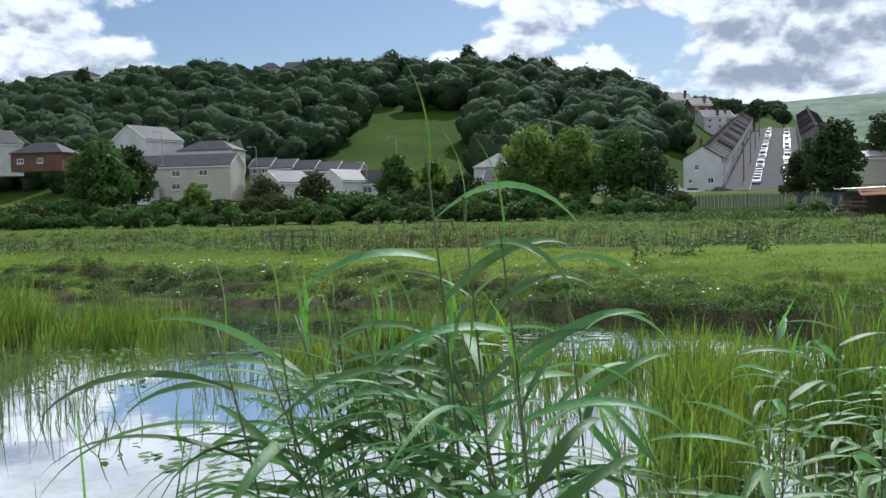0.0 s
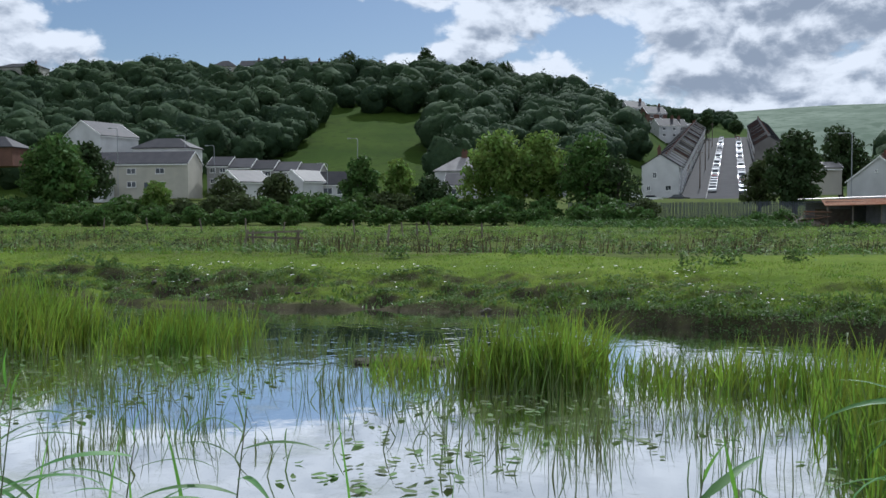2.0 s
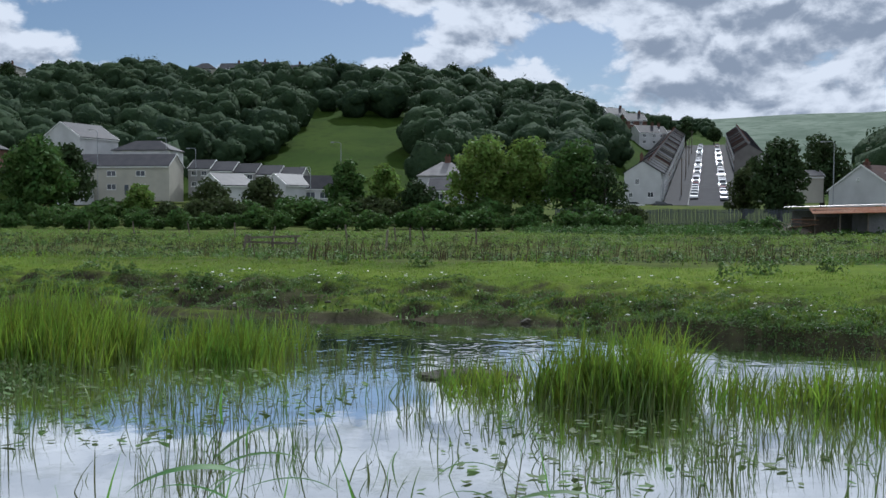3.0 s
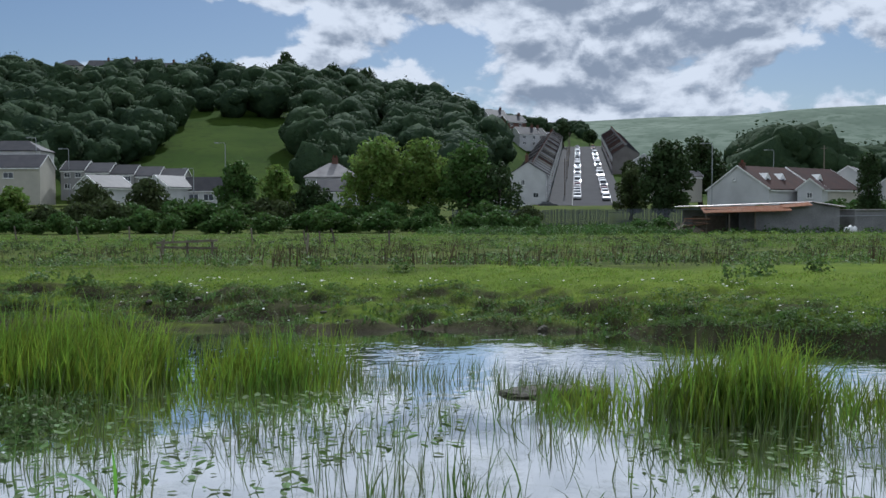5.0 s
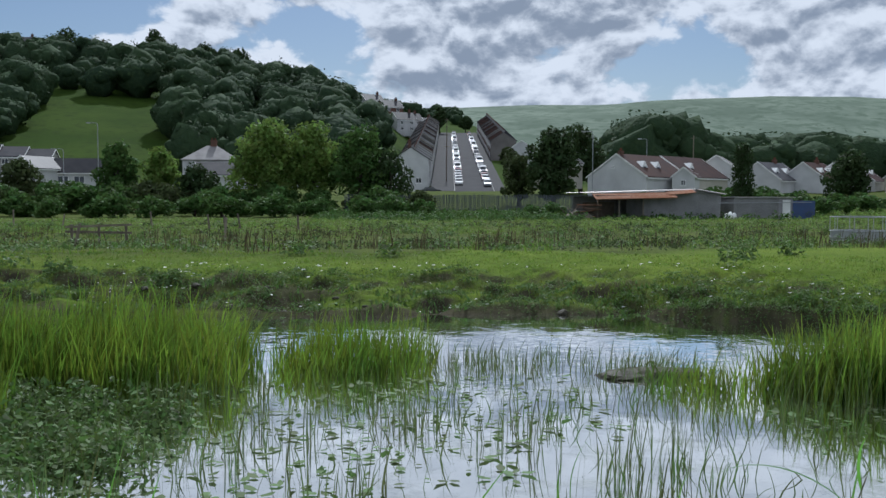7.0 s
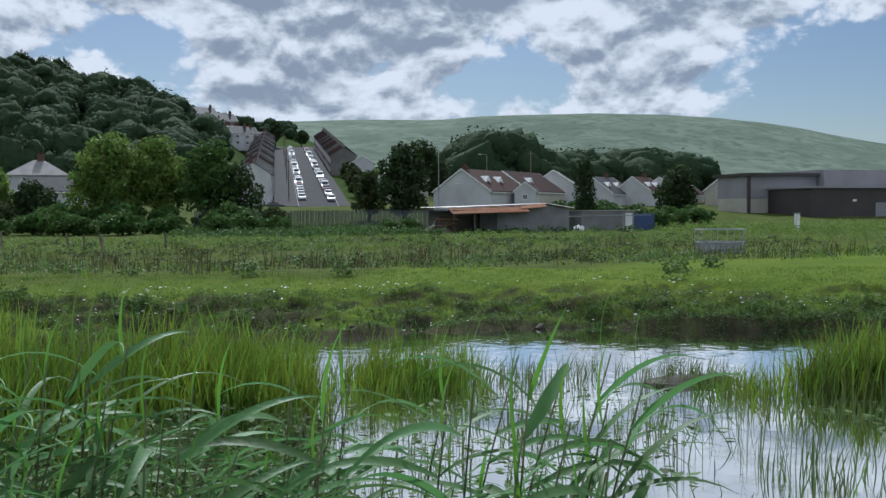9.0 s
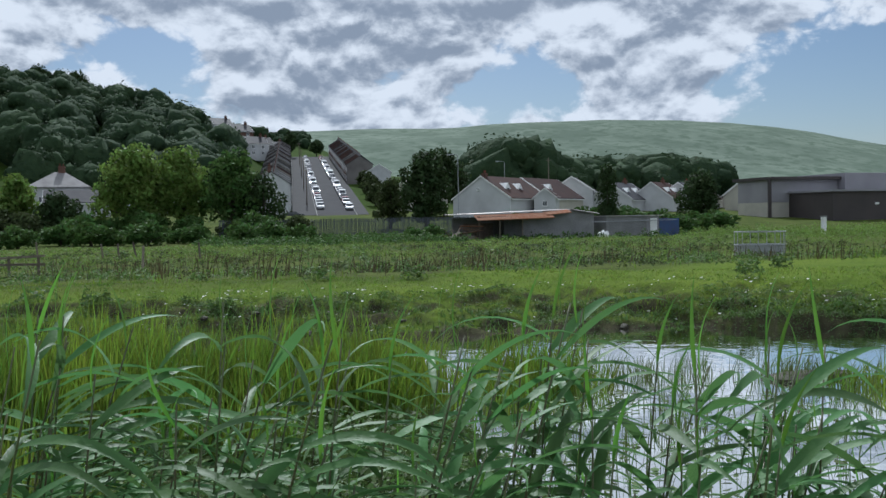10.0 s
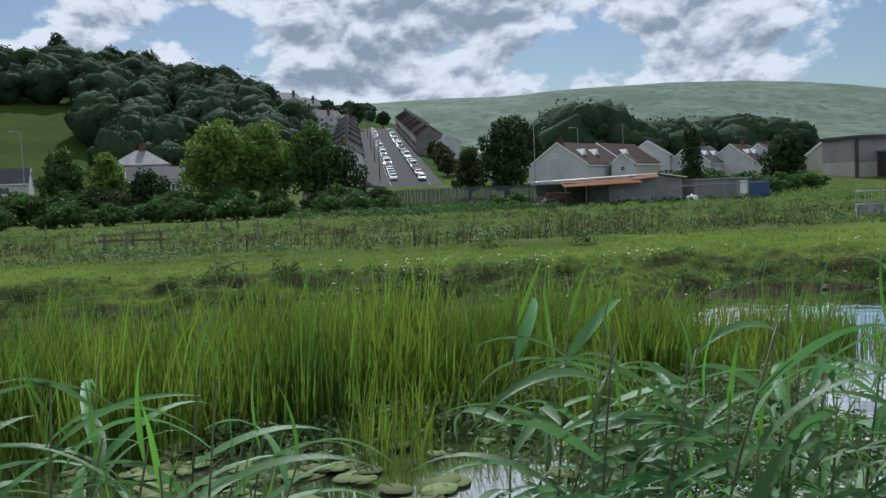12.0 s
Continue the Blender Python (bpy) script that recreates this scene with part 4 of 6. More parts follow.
# the steep terraced street
ST0, ST1 = Vector((25.4, 216, 0)), Vector((52.5, 430, 0))
ST_DIR = (ST1 - ST0).normalized()
ST_SIDE = Vector((ST_DIR.y, -ST_DIR.x, 0))
ST_TURN = math.degrees(math.atan2(ST_DIR.y, ST_DIR.x))


def street_z(s):
    return 4.2 + 0.1285 * s


def street_point(s, off, dz=0.0):
    p = ST0 + ST_DIR * s + ST_SIDE * off
    return p.x, p.y, street_z(s) + dz


def strip(name, label, mat, off0, off1, z, s0=-6, s1=215, category="road"):
    s = Shape()
    st = np.linspace(s0, s1, 24)
    for a, b in zip(st[:-1], st[1:]):
        p = [street_point(a, off0, z), street_point(a, off1, z), street_point(b, off1, z), street_point(b, off0, z)]
        s.poly(p)
        for q0, q1 in ((p[0], p[3]), (p[2], p[1])):
            s.poly([(q0[0], q0[1], q0[2] - 1.6), q0, q1, (q1[0], q1[1], q1[2] - 1.6)])
    return tagged(new(name, s.mesh(name, mat)), label, category, kind="structure")


strip("road", "steep grey asphalt street between parked cars", M["asphalt"], -4.4, 4.4, 0.35)
strip("pavement", "narrow paved footway of the street", M["paving"], -10.0, -4.56, 0.47, category="pavement")
strip("pavement", "narrow paved footway of the street", M["paving"], 4.56, 7.2, 0.47, category="pavement")
strip("kerb", "stone kerb edge", M["kerbstone"], -4.557, -4.403, 0.48, category="kerb")
strip("kerb", "stone kerb edge", M["kerbstone"], 4.403, 4.557, 0.48, category="kerb")


def terrace():
    """Terrace houses on both sides; each front looks across the street."""
    rng = np.random.default_rng(81)
    base = []
    for k, (wl, rf) in enumerate((("render_white", "slate_pale"), ("stone", "slate"), ("render_cream", "slate_pale"), ("brick", "slate"))):
        base.append(house("two-storey terraced house stepping up the street", pose(0, -500 - 20 * k, -60), 6.3, 8.0, 5.7, 2.5, wall=wl, roof=rf,
                          wins=[(-1.5, 0.9, 1.5, 1.5), (-1.6, 3.6, 1.2, 1.4), (1.5, 3.6, 1.2, 1.4)], door=1.6, chimneys=[(2.7, 0, 0.7, 1.2, "render_grey")], barge=False, group="terraced street"))
    used = set()
    for side, s0, s1 in ((-1, 9.6, 200), (1, 78, 205)):
        s = s0
        while s < s1:
            k = int(rng.integers(4))
            k = 0 if (side < 0 and s < 22) else (3 if k % 2 else 1) if side > 0 else k
            x, y, z = street_point(s, side * (14.2 if side < 0 else 11.3), 0.25)
            m = pose(x, y, z, 0, 0, ST_TURN if side < 0 else ST_TURN + 180)
            if k in used:
                copy_thing(base[k], m)
            else:
                base[k].matrix_basis = m
                used.add(k)
            s += 6.3
    x, y, z = street_point(2.6, -14.6, 0.2)
    house("white end house of the terrace with slate roof and brick chimney", pose(x, y, z, 0, 0, ST_TURN), 7.6, 8.2, 6.6, 2.6, roof="slate", sides=[(1.2, 3.9, 0.9, 1.3), (-1.8, 1.0, 1.3, 1.2), (2.6, 1.0, 0.9, 1.1)],
          wins=[(-1.5, 0.9, 1.5, 1.5), (-1.5, 3.9, 1.3, 1.3)], door=1.6, chimneys=[(-1.5, 0.4, 1.4, 2.4, "brick")], barge=False)
    x, y, z = street_point(60, 15.5, 0.2)
    house("pale rendered side of a street house", pose(x, y, z, 0, 0, ST_TURN), 7, 7, 4.6, 2.2, wall="render_white", roof="slate", sides=[(0, 1, 1.2, 1.2)])


terrace()
for s, off, h in ((14, 10.5, 5.5), (30, 11.5, 6.5), (46, 12.0, 6.0), (66, 11.5, 5.0)):
    x, y, _ = street_point(s, off)
    tree("dull olive bush beside the steep street", h, h * 0.45, "olive_tree", int(500 + s), (x, y), 1300, 0.5, 0.04, 11)


# ---------------------------------------------------------------- street furniture and cars
def car_proto(label, paint, m, van=False):
    L, W = (4.9, 1.9) if van else (4.25, 1.76)
    thing = tagged(new("van" if van else "car"), label, "van" if van else "car", "cars parked along the street")
    thing.matrix_basis = m
    if van:
        body = [(-2.4, 0.3), (2.4, 0.3), (2.4, 0.95), (1.7, 1.15), (1.25, 1.2), (-2.4, 1.2)]
        top = [(-2.38, 1.203), (1.22, 1.203), (0.75, 1.95), (-2.35, 1.98)]
    else:
        body = [(-2.1, 0.3), (2.1, 0.3), (2.12, 0.66), (1.9, 0.82), (1.0, 0.93), (-2.0, 0.95), (-2.12, 0.7)]
        top = [(-1.75, 0.953), (1.0, 0.953), (0.35, 1.38), (-1.2, 1.4)]
    b = part("body", Shape().prism(body, -W / 2, W / 2).mesh("body", M[paint]), thing)
    part("cabin", Shape().prism(top, -W / 2 + 0.1, W / 2 - 0.1).mesh("cabin", M[paint] if van else M["glass"]), thing, "" if van else "dark window glass")
    x0, x1, z = (top[3][0], top[2][0], top[2][1] + 0.022)
    part("roof", Shape().box(x0 - 0.05, -W / 2 + 0.14, z, x1 + 0.05, W / 2 - 0.14, z + 0.05).mesh("roof", M[paint]), thing)
    if van:
        part("windscreen", Shape().poly([(1.225, -W / 2 + 0.2, 1.23), (1.225, W / 2 - 0.2, 1.23), (0.77, W / 2 - 0.2, 1.93), (0.77, -W / 2 + 0.2, 1.93)]).mesh("windscreen", M["glass"]), thing, "dark windscreen glass")
    for sx in (-1.32, 1.32):
        for sy in (-1, 1):
            wh = part("wheel", Shape().tube([(sx, sy * (W / 2 - 0.16), 0.32), (sx, sy * (W / 2 + 0.02), 0.32)], [0.32, 0.32], 12).mesh("wheel", M["tyre"]), thing, "black tyre")
            part("rim", Shape().tube([(sx, sy * (W / 2 + 0.022), 0.32), (sx, sy * (W / 2 + 0.035), 0.32)], [0.19, 0.17], 8).mesh("rim", M["galv"]), wh, "grey metal rim")
    for sx, nm in ((-2.125, "tail_light"), (2.105, "headlight")):
        for sy in (-0.6, 0.6):
            part(nm, Shape().box(sx - 0.03, sy - 0.14, 0.56, sx + 0.03, sy + 0.14, 0.68).mesh(nm, M["car_red"] if nm == "tail_light" else M["lamp_glass"]), b)
    return thing


def street_cars():
    rng = np.random.default_rng(91)
    kinds = [("white hatchback parked at the kerb", "car_white", False), ("silver-grey car parked at the kerb", "car_silver", False), ("dark car parked at the kerb", "car_dark", False),
             ("red car parked at the kerb", "car_red", False), ("white panel van parked at the kerb", "car_white", True)]
    protos = {}
    tilt = math.degrees(math.atan(0.1285))

    def put(k, s, off, turn=0):
        x, y, z = street_point(s, off, 0.36)
        m = pose(x, y, z, 0, 0, ST_TURN + turn) @ pose(0, 0, 0, 0, -tilt if turn == 0 else tilt, 0)
        if k in protos:
            copy_thing(protos[k], m)
        else:
            protos[k] = car_proto(*kinds[k][:2], m, kinds[k][2])

    for off, s0 in ((-3.35, 8), (3.35, 5)):
        s = s0
        while s < 205:
            k = int(rng.choice(5, p=[0.42, 0.26, 0.16, 0.05, 0.11]))
            if rng.random() < 0.93:
                put(k, s, off, 180 if off > 0 and rng.random() < 0.6 else 180)
            s += rng.uniform(5.2, 6.4)
    for x, y, k in ((8.5, 205, 0), (14, 203, 2), (4.5, 204, 4)):
        copy_thing(protos[k], pose(x, y, ground_at(x, y) + 0.02, 0, 0, 5))


street_cars()


def street_lamp(x, y, z0, top, arm=1.4):
    thing = tagged(new("street_lamp"), "tall grey steel street lamp with bent arm", "street lamp", "street lamps")
    thing.matrix_basis = pose(x, y, z0)
    h = top - z0
    part("pole", Shape().tube([(0, 0, 0), (0, 0, 1.2), (0, 0, 1.25), (0, 0, h - 0.4)], [0.12, 0.12, 0.09, 0.07], 8).mesh("pole", M["galv"]), thing)
    part("arm", Shape().tube([(0, 0, h - 0.4), (-0.15, 0, h - 0.05), (-0.6, 0, h), (-arm, 0, h)], [0.07, 0.06, 0.055, 0.05], 6).mesh("arm", M["galv"]), thing)
    hd = part("head", Shape().box(-arm - 0.75, -0.16, h - 0.06, -arm + 0.05, 0.16, h + 0.1).mesh("head", M["galv"]), thing)
    part("lens", Shape().box(-arm - 0.7, -0.12, h - 0.12, -arm - 0.05, 0.12, h - 0.062).mesh("lens", M["lamp_glass"]), hd, "pale lamp lens")


for x, y, top in ((38.8, 164, 14.2), (64.4, 208.8, 15.9), (-107, 190, 20.0), (-94, 196, 18.6), (-88, 198, 16.4), (-52.6, 190, 16.8), (-58, 186, 11.5)):
    street_lamp(x, y, ground_at(x, y), top)


def wire_pole(x, y, h):
    thing = tagged(new("utility_pole"), "dark timber utility pole beside the terrace", "utility pole", "utility poles")
    thing.matrix_basis = pose(x, y, ground_at(x, y))
    part("pole", Shape().tube([(0, 0, -0.3), (0, 0, h)], [0.16, 0.11], 8).mesh("pole", M["timber"]), thing)
    part("crossarm", Shape().box(-0.7, -0.06, h - 0.7, 0.7, 0.06, h - 0.58).mesh("crossarm", M["timber"]), thing)


for s in (14, 60, 105, 160):
    x, y, z = street_point(s, -6.4)
    wire_pole(x, y, 9.5)
wire_pole(74, 205, 12)


# ---------------------------------------------------------------- bungalows
def dormer(parent, x, y, z, w=1.9):
    s = Shape().prism([(-w / 2, 0), (w / 2, 0), (w / 2, 0.7), (0, 0.7 + w * 0.55), (-w / 2, 0.7)], -0.2, 1.6)
    ob = part("dormer", s.mesh("dormer", M["white_paint"]), parent, "white gabled dormer", pose(x, y, z))
    part("pane", Shape().box(-w * 0.25, -0.24, 0.15, w * 0.25, -0.204, 0.75).mesh("pane", M["glass"]), ob, "dark glass")


b = house("white bungalow gable with steep brown tiled roof", pose(49.2, 169.6, 3.1, 0, 0, 42), 16, 12.0, 3.1, 4.0, roof="tile_brown", sides=[(0.6, 4.6, 0.5, 0.5)], chimneys=[(-6.5, 0, 0.9, 1.1, "brick")])
dormer(b, -4.5, -3.6, 4.2), dormer(b, 0.5, -3.6, 4.2)
house("small white gabled porch wing", pose(56.4, 164.5, 3.0, 0, 0, 60), 6, 4.0, 3.2, 1.6, roof="tile_brown", sides=[(0, 1.6, 0.9, 1.0)])
b = house("brown-roofed bungalow with patched red tiles", pose(62.0, 181.4, 3.3, 0, 0, 42), 17, 12.0, 3.1, 4.0, wall="render_cream", roof="tile_brown")
dormer(b, -3, -3.6, 4.2)
house("pale metal-roofed house behind the cypress", pose(75, 193, 4.0, 0, 0, 60), 11, 9, 4.2, 3.0, roof="slate_pale")
for k, (x, y, rf) in enumerate(((84, 188, "slate"), (93, 187, "tile_brown"), (101, 190, "slate"), (108, 196, "tile_brown"))):
    b = house("grey-roofed bungalow with small white dormers", pose(x, y, 3.3, 0, 0, 38 + 3 * k), 11, 10, 2.8, 3.6, wall="render_white", roof=rf, chimneys=[(2, 0, 1.0, 1.2, "brick")], group="bungalow row")
    dormer(b, -3.2, -3.0, 3.7, 1.7), dormer(b, 1.4, -3.0, 3.7, 1.7)
house("pale cottage roof beyond the evergreen tree", pose(35, 175, 5.6, 0, 0, 5), 8, 6, 3.2, 1.0, wall="render_cream", roof="slate_pale")
for x, y in ((118, 190), (128, 196), (112, 180), (137, 205)):
    house("distant pale house past the bungalows", pose(x, y, 3.2, 0, 0, 20), 9, 8, 3.6, 2.6, wall="render_cream", roof="slate", group="distant houses")


# ---------------------------------------------------------------- sheds at the pasture's edge
def corrugated(x0, x1, y0, y1, za, zb, pitch=0.28, depth=0.05, thick=0.03):
    """A corrugated sheet that falls from za at x0 to zb at x1; ribs run along x."""
    s = Shape()
    n = int((y1 - y0) / (pitch / 2))
    ys = np.linspace(y0, y1, n + 1)
    for i in range(n):
        da, db = (depth if i % 2 else 0), (depth if (i + 1) % 2 else 0)
        s.poly([(x0, ys[i], za + da), (x1, ys[i], zb + da), (x1, ys[i + 1], zb + db), (x0, ys[i + 1], za + db)])
        s.poly([(x0, ys[i + 1], za + db - thick), (x1, ys[i + 1], zb + db - thick), (x1, ys[i], zb + da - thick), (x0, ys[i], za + da - thick)])
    s.poly([(x0, y0, za), (x0, y0, za - thick - 0.05), (x1, y0, zb - thick - 0.05), (x1, y0, zb)])
    return s


def shed():
    thing = tagged(new("shed"), "low grey block farm shed with rusty sheet roof", "shed")
    thing.matrix_basis = pose(0, 100, 0.0)
    o = [(26.2, -0.4), (35.0, -0.4), (35.0, 2.75), (32.2, 3.25), (26.2, 2.6)]
    part("wall", Shape().prism(o, 0, 0.22).mesh("wall", M["concrete"]), thing, "grey rendered block gable wall")
    part("wall", Shape().box(34.78, 0.222, -0.4, 35.0, 9, 2.7).mesh("wall", M["concrete"]), thing)
    part("wall", Shape().box(20.6, 8.8, -0.4, 34.778, 9, 2.6).mesh("wall", M["concrete"]), thing)
    part("wall", Shape().box(26.2, 0.222, -0.4, 26.42, 6, 2.5).mesh("wall", M["concrete"]), thing)
    part("roof", corrugated(32.2, 35.5, -0.4, 9.3, 3.36, 2.84).mesh("roof", M["tin"]), thing, "pale corrugated sheets")
    rf = part("roof", corrugated(19.8, 32.2, 0.2, 9.3, 2.98, 3.36).mesh("roof", M["tin"]), thing, "pale corrugated sheets")
    part("roof_sheet", corrugated(20.4, 29.5, -1.5, 0.3, 2.72, 2.92).mesh("roof_sheet", M["rust"]), rf, "rust-red corrugated sheet", pose(0, 0.3, 2.95, 19) @ pose(0, -0.3, -2.8))
    part("roof_sheet", corrugated(28.8, 31.8, -0.9, 0.5, 3.05, 3.30).mesh("roof_sheet", M["rust"]), rf, "rust-red corrugated sheet", pose(0, 0.5, 3.2, 14) @ pose(0, -0.5, -3.12))
    for x in (20.8, 23.2, 25.9):
        part("post", Shape().box(x, -0.6, -0.4, x + 0.14, -0.46, 2.72).mesh("post", M["timber"]), thing, "weathered timber post")
    part("beam", Shape().box(20.6, -0.62, 2.5, 26.15, -0.44, 2.68).mesh("beam", M["timber"]), thing)
    part("panel", Shape().box(20.9, 5.5, -0.3, 24.6, 5.58, 1.9).mesh("panel", M["timber"]), thing, "boards inside the open bay")


shed()


def lean_pile():
    thing = tagged(new("scrap_pile"), "heap of rusty sheets and broken timber beside the shed", "scrap pile")
    thing.matrix_basis = pose(18.9, 99.6, ground_at(18.9, 99.6))
    rng = np.random.default_rng(97)
    for k in range(4):
        m = pose(rng.uniform(-1, 1), rng.uniform(-0.6, 0.6), 0.5 + 0.35 * k, rng.uniform(-8, 8), rng.uniform(-14, 10), rng.uniform(-30, 30))
        part("sheet", Shape().box(-1.3, -0.6, 0, 1.3, 0.6, 0.03).mesh("sheet", M["rust"]), thing, "rusty sheet", m)
    for k in range(9):
        m = pose(rng.uniform(-1.4, 1.4), rng.uniform(-0.8, 0.4), rng.uniform(0.3, 0.9), rng.uniform(-30, 30), rng.uniform(-55, 55), rng.uniform(-40, 40))
        part("plank", Shape().box(-1.2, -0.06, 0, 1.2, 0.06, 0.05).mesh("plank", M["timber"]), thing, "broken plank", m)
    part("heap", Shape().tube([(0, 0, -0.2), (0, 0, 0.5), (0, 0, 1.0)], [1.9, 1.4, 0.5], 9).mesh("heap", M["timber"], True), thing)


lean_pile()


def hut():
    thing = tagged(new("hut"), "flat-roofed grey farm hut with pale end door", "hut")
    thing.matrix_basis = pose(36.6, 100, 0.1)
    part("wall", Shape().box(0, 0, -0.4, 5.2, 4, 2.35).mesh("wall", M["concrete"]), thing)
    part("wall", Shape().box(5.204, 0.1, -0.4, 6.9, 4, 2.3).mesh("wall", M["grey_clad"]), thing)
    part("door", Shape().box(5.7, 0.02, 0, 6.6, 0.096, 2.1).mesh("door", M["white_paint"]), thing, "pale painted door")
    part("roof", Shape().box(-0.15, -0.2, 2.36, 7.05, 4.2, 2.46).mesh("roof", M["tin"]), thing, "pale sheet roof")
    part("pipe", Shape().tube([(-2.0, -0.25, 1.75), (9.0, -0.25, 1.85)], [0.04, 0.04], 6).mesh("pipe", M["galv"]), thing, "long pale pipe")
    t = tagged(new("water_tank"), "dark blue plastic tank beside the hut", "tank")
    t.matrix_basis = pose(44.8, 101, 0.1)
    part("body", Shape().box(-1.3, -1, 0, 1.3, 1, 2.0).mesh("body", M["blue_tank"]), t)
    part("lid", Shape().tube([(0, 0, 2.0), (0, 0, 2.12)], [0.35, 0.3], 12).mesh("lid", M["tyre"]), t)
    rng = np.random.default_rng(99)
    for k in range(5):
        c = tagged(new("feed_bag"), "pale plastic feed bag slumped against the shed", "bag", "bags by the shed")
        x = 35.5 + 0.22 * k
        c.matrix_basis = pose(x, 99.5 - 0.3 * (k % 2), ground_at(x, 99.5), 0, 0, rng.uniform(0, 360))
        part("sack", Shape().tube([(0, 0, 0), (0.03, 0, 0.15), (0, 0.03, 0.45 + 0.1 * (k % 3)), (0, 0, 0.62 + 0.1 * (k % 3))], [0.24, 0.3, 0.22, 0.05], 9).mesh("sack", M["white_paint"], True), c)


hut()


# ---------------------------------------------------------------- warehouse
def warehouse():
    thing = tagged(new("warehouse"), "large dark-clad warehouse with grey upper hall", "warehouse")
    thing.matrix_basis = pose(100.5, 140, 0.6)
    part("wall", Shape().box(0, 0, -1, 60, 24, 5.6).mesh("wall", M["dark_clad"]), thing, "dark brown cladding")
    part("roof", Shape().box(-0.4, -0.4, 5.604, 60.4, 24.4, 5.95).mesh("roof", M["grey_clad"]), thing, "pale roof edge")
    part("hall", Shape().box(11, 10, 5.96, 60, 24, 9.4).mesh("hall", M["grey_clad"]), thing, "grey clad upper hall")
    part("frame", Shape().box(-4.4, 12, 4.0, 10.9, 22, 8.2).mesh("frame", M["grey_clad"]), thing, "older grey block behind")
    part("gantry", Shape().box(-5, 11, 8.204, 10.9, 23, 8.75).mesh("gantry", M["dark_clad"]), thing, "dark overhanging roof edge")
    part("leg", Shape().box(-5, 11.2, -1, -4.5, 11.7, 8.2).mesh("leg", M["dark_clad"]), thing)
    part("wall", Shape().box(-4.4, 12.1, -1, -0.004, 22, 3.99).mesh("wall", M["render_cream"]), thing)
    for x in (9, 19, 27, 40):
        part("vent", Shape().box(x, -0.06, 3.2, x + 0.8, -0.004, 3.6).mesh("vent", M["white_paint"]), thing, "small white wall vent")
    for x in (14, 33):
        d = part("door", Shape().box(x, -0.08, -0.4, x + 3.6, -0.004, 3.0).mesh("door", M["grey_clad"]), thing, "grey roller door")
        for k in range(6):
            part("slat", Shape().box(x, -0.12, -0.3 + 0.5 * k, x + 3.6, -0.084, -0.24 + 0.5 * k).mesh("slat", M["galv"]), d)


warehouse()


# ---------------------------------------------------------------- fences, posts and the trough
def palisade():
    thing = tagged(new("palisade_fence"), "grey steel palisade fence across the street end", "fence")
    thing.matrix_basis = pose(0, 0, 0)
    pale = Shape()
    o = [(-0.05, 0), (0.05, 0), (0.05, 2.25), (0, 2.4), (-0.05, 2.25)]
    pale.prism(o, -0.012, 0.012)
    me = pale.mesh("pale", M["palisade"])
    post = Shape().box(-0.05, 0.06, 0, 0.05, 0.16, 2.3).mesh("post", M["palisade"])
    x, k = -6.0, 0
    rng = np.random.default_rng(101)
    while x < 35:
        y = 122 - 0.02 * x
        z = ground_at(x, y) + 0.1
        part("pale", me, thing, at=pose(x, y, z + rng.uniform(-0.03, 0.03), 0, rng.uniform(-1, 1), 0))
        if k % 16 == 0:
            part("post", post, thing, at=pose(x, y, z))
            if x < 32:
                for h in (0.4, 1.9):
                    part("rail", Shape().box(0, 0.014, h, 2.7, 0.055, h + 0.05).mesh("rail", M["palisade"]), thing, at=pose(x, y, z))
        x += 0.17
        k += 1


palisade()


def trough():
    thing = tagged(new("feed_trough"), "round galvanised feed trough with tubular rail in the pasture", "trough")
    x, y = 18.35, 45
    thing.matrix_basis = pose(x, y, ground_at(x, y) - 0.02)
    n, r = 28, 1.32
    ring = [(r * math.cos(2 * math.pi * k / n), r * math.sin(2 * math.pi * k / n)) for k in range(n)]
    s = Shape()
    for (x0, y0), (x1, y1) in zip(ring, ring[1:] + ring[:1]):
        s.poly([(x0, y0, 0), (x1, y1, 0), (x1, y1, 0.66), (x0, y0, 0.66)])
        s.poly([(x1 * 0.985, y1 * 0.985, 0), (x0 * 0.985, y0 * 0.985, 0), (x0 * 0.985, y0 * 0.985, 0.66), (x1 * 0.985, y1 * 0.985, 0.66)])
        s.poly([(x0, y0, 0.66), (x1, y1, 0.66), (x1 * 0.985, y1 * 0.985, 0.66), (x0 * 0.985, y0 * 0.985, 0.66)])
    part("wall", s.mesh("wall", M["galv"], True), thing, "dull galvanised sheet ring")
    for h in (0.36, 0.68):
        part("hoop", Shape().tube([(a * 1.01, b * 1.01, h) for a, b in ring + ring[:1]], [0.03] * (n + 1), 6).mesh("hoop", M["galv"]), thing)
    part("top_rail", Shape().tube([(a, b, 1.38) for a, b in ring + ring[:1]], [0.028] * (n + 1), 6).mesh("top_rail", M["galv"]), thing)
    for a, b in ring[::3]:
        part("bar", Shape().tube([(a, b, 0.66), (a, b, 1.38)], [0.02, 0.02], 6).mesh("bar", M["galv"]), thing)


trough()


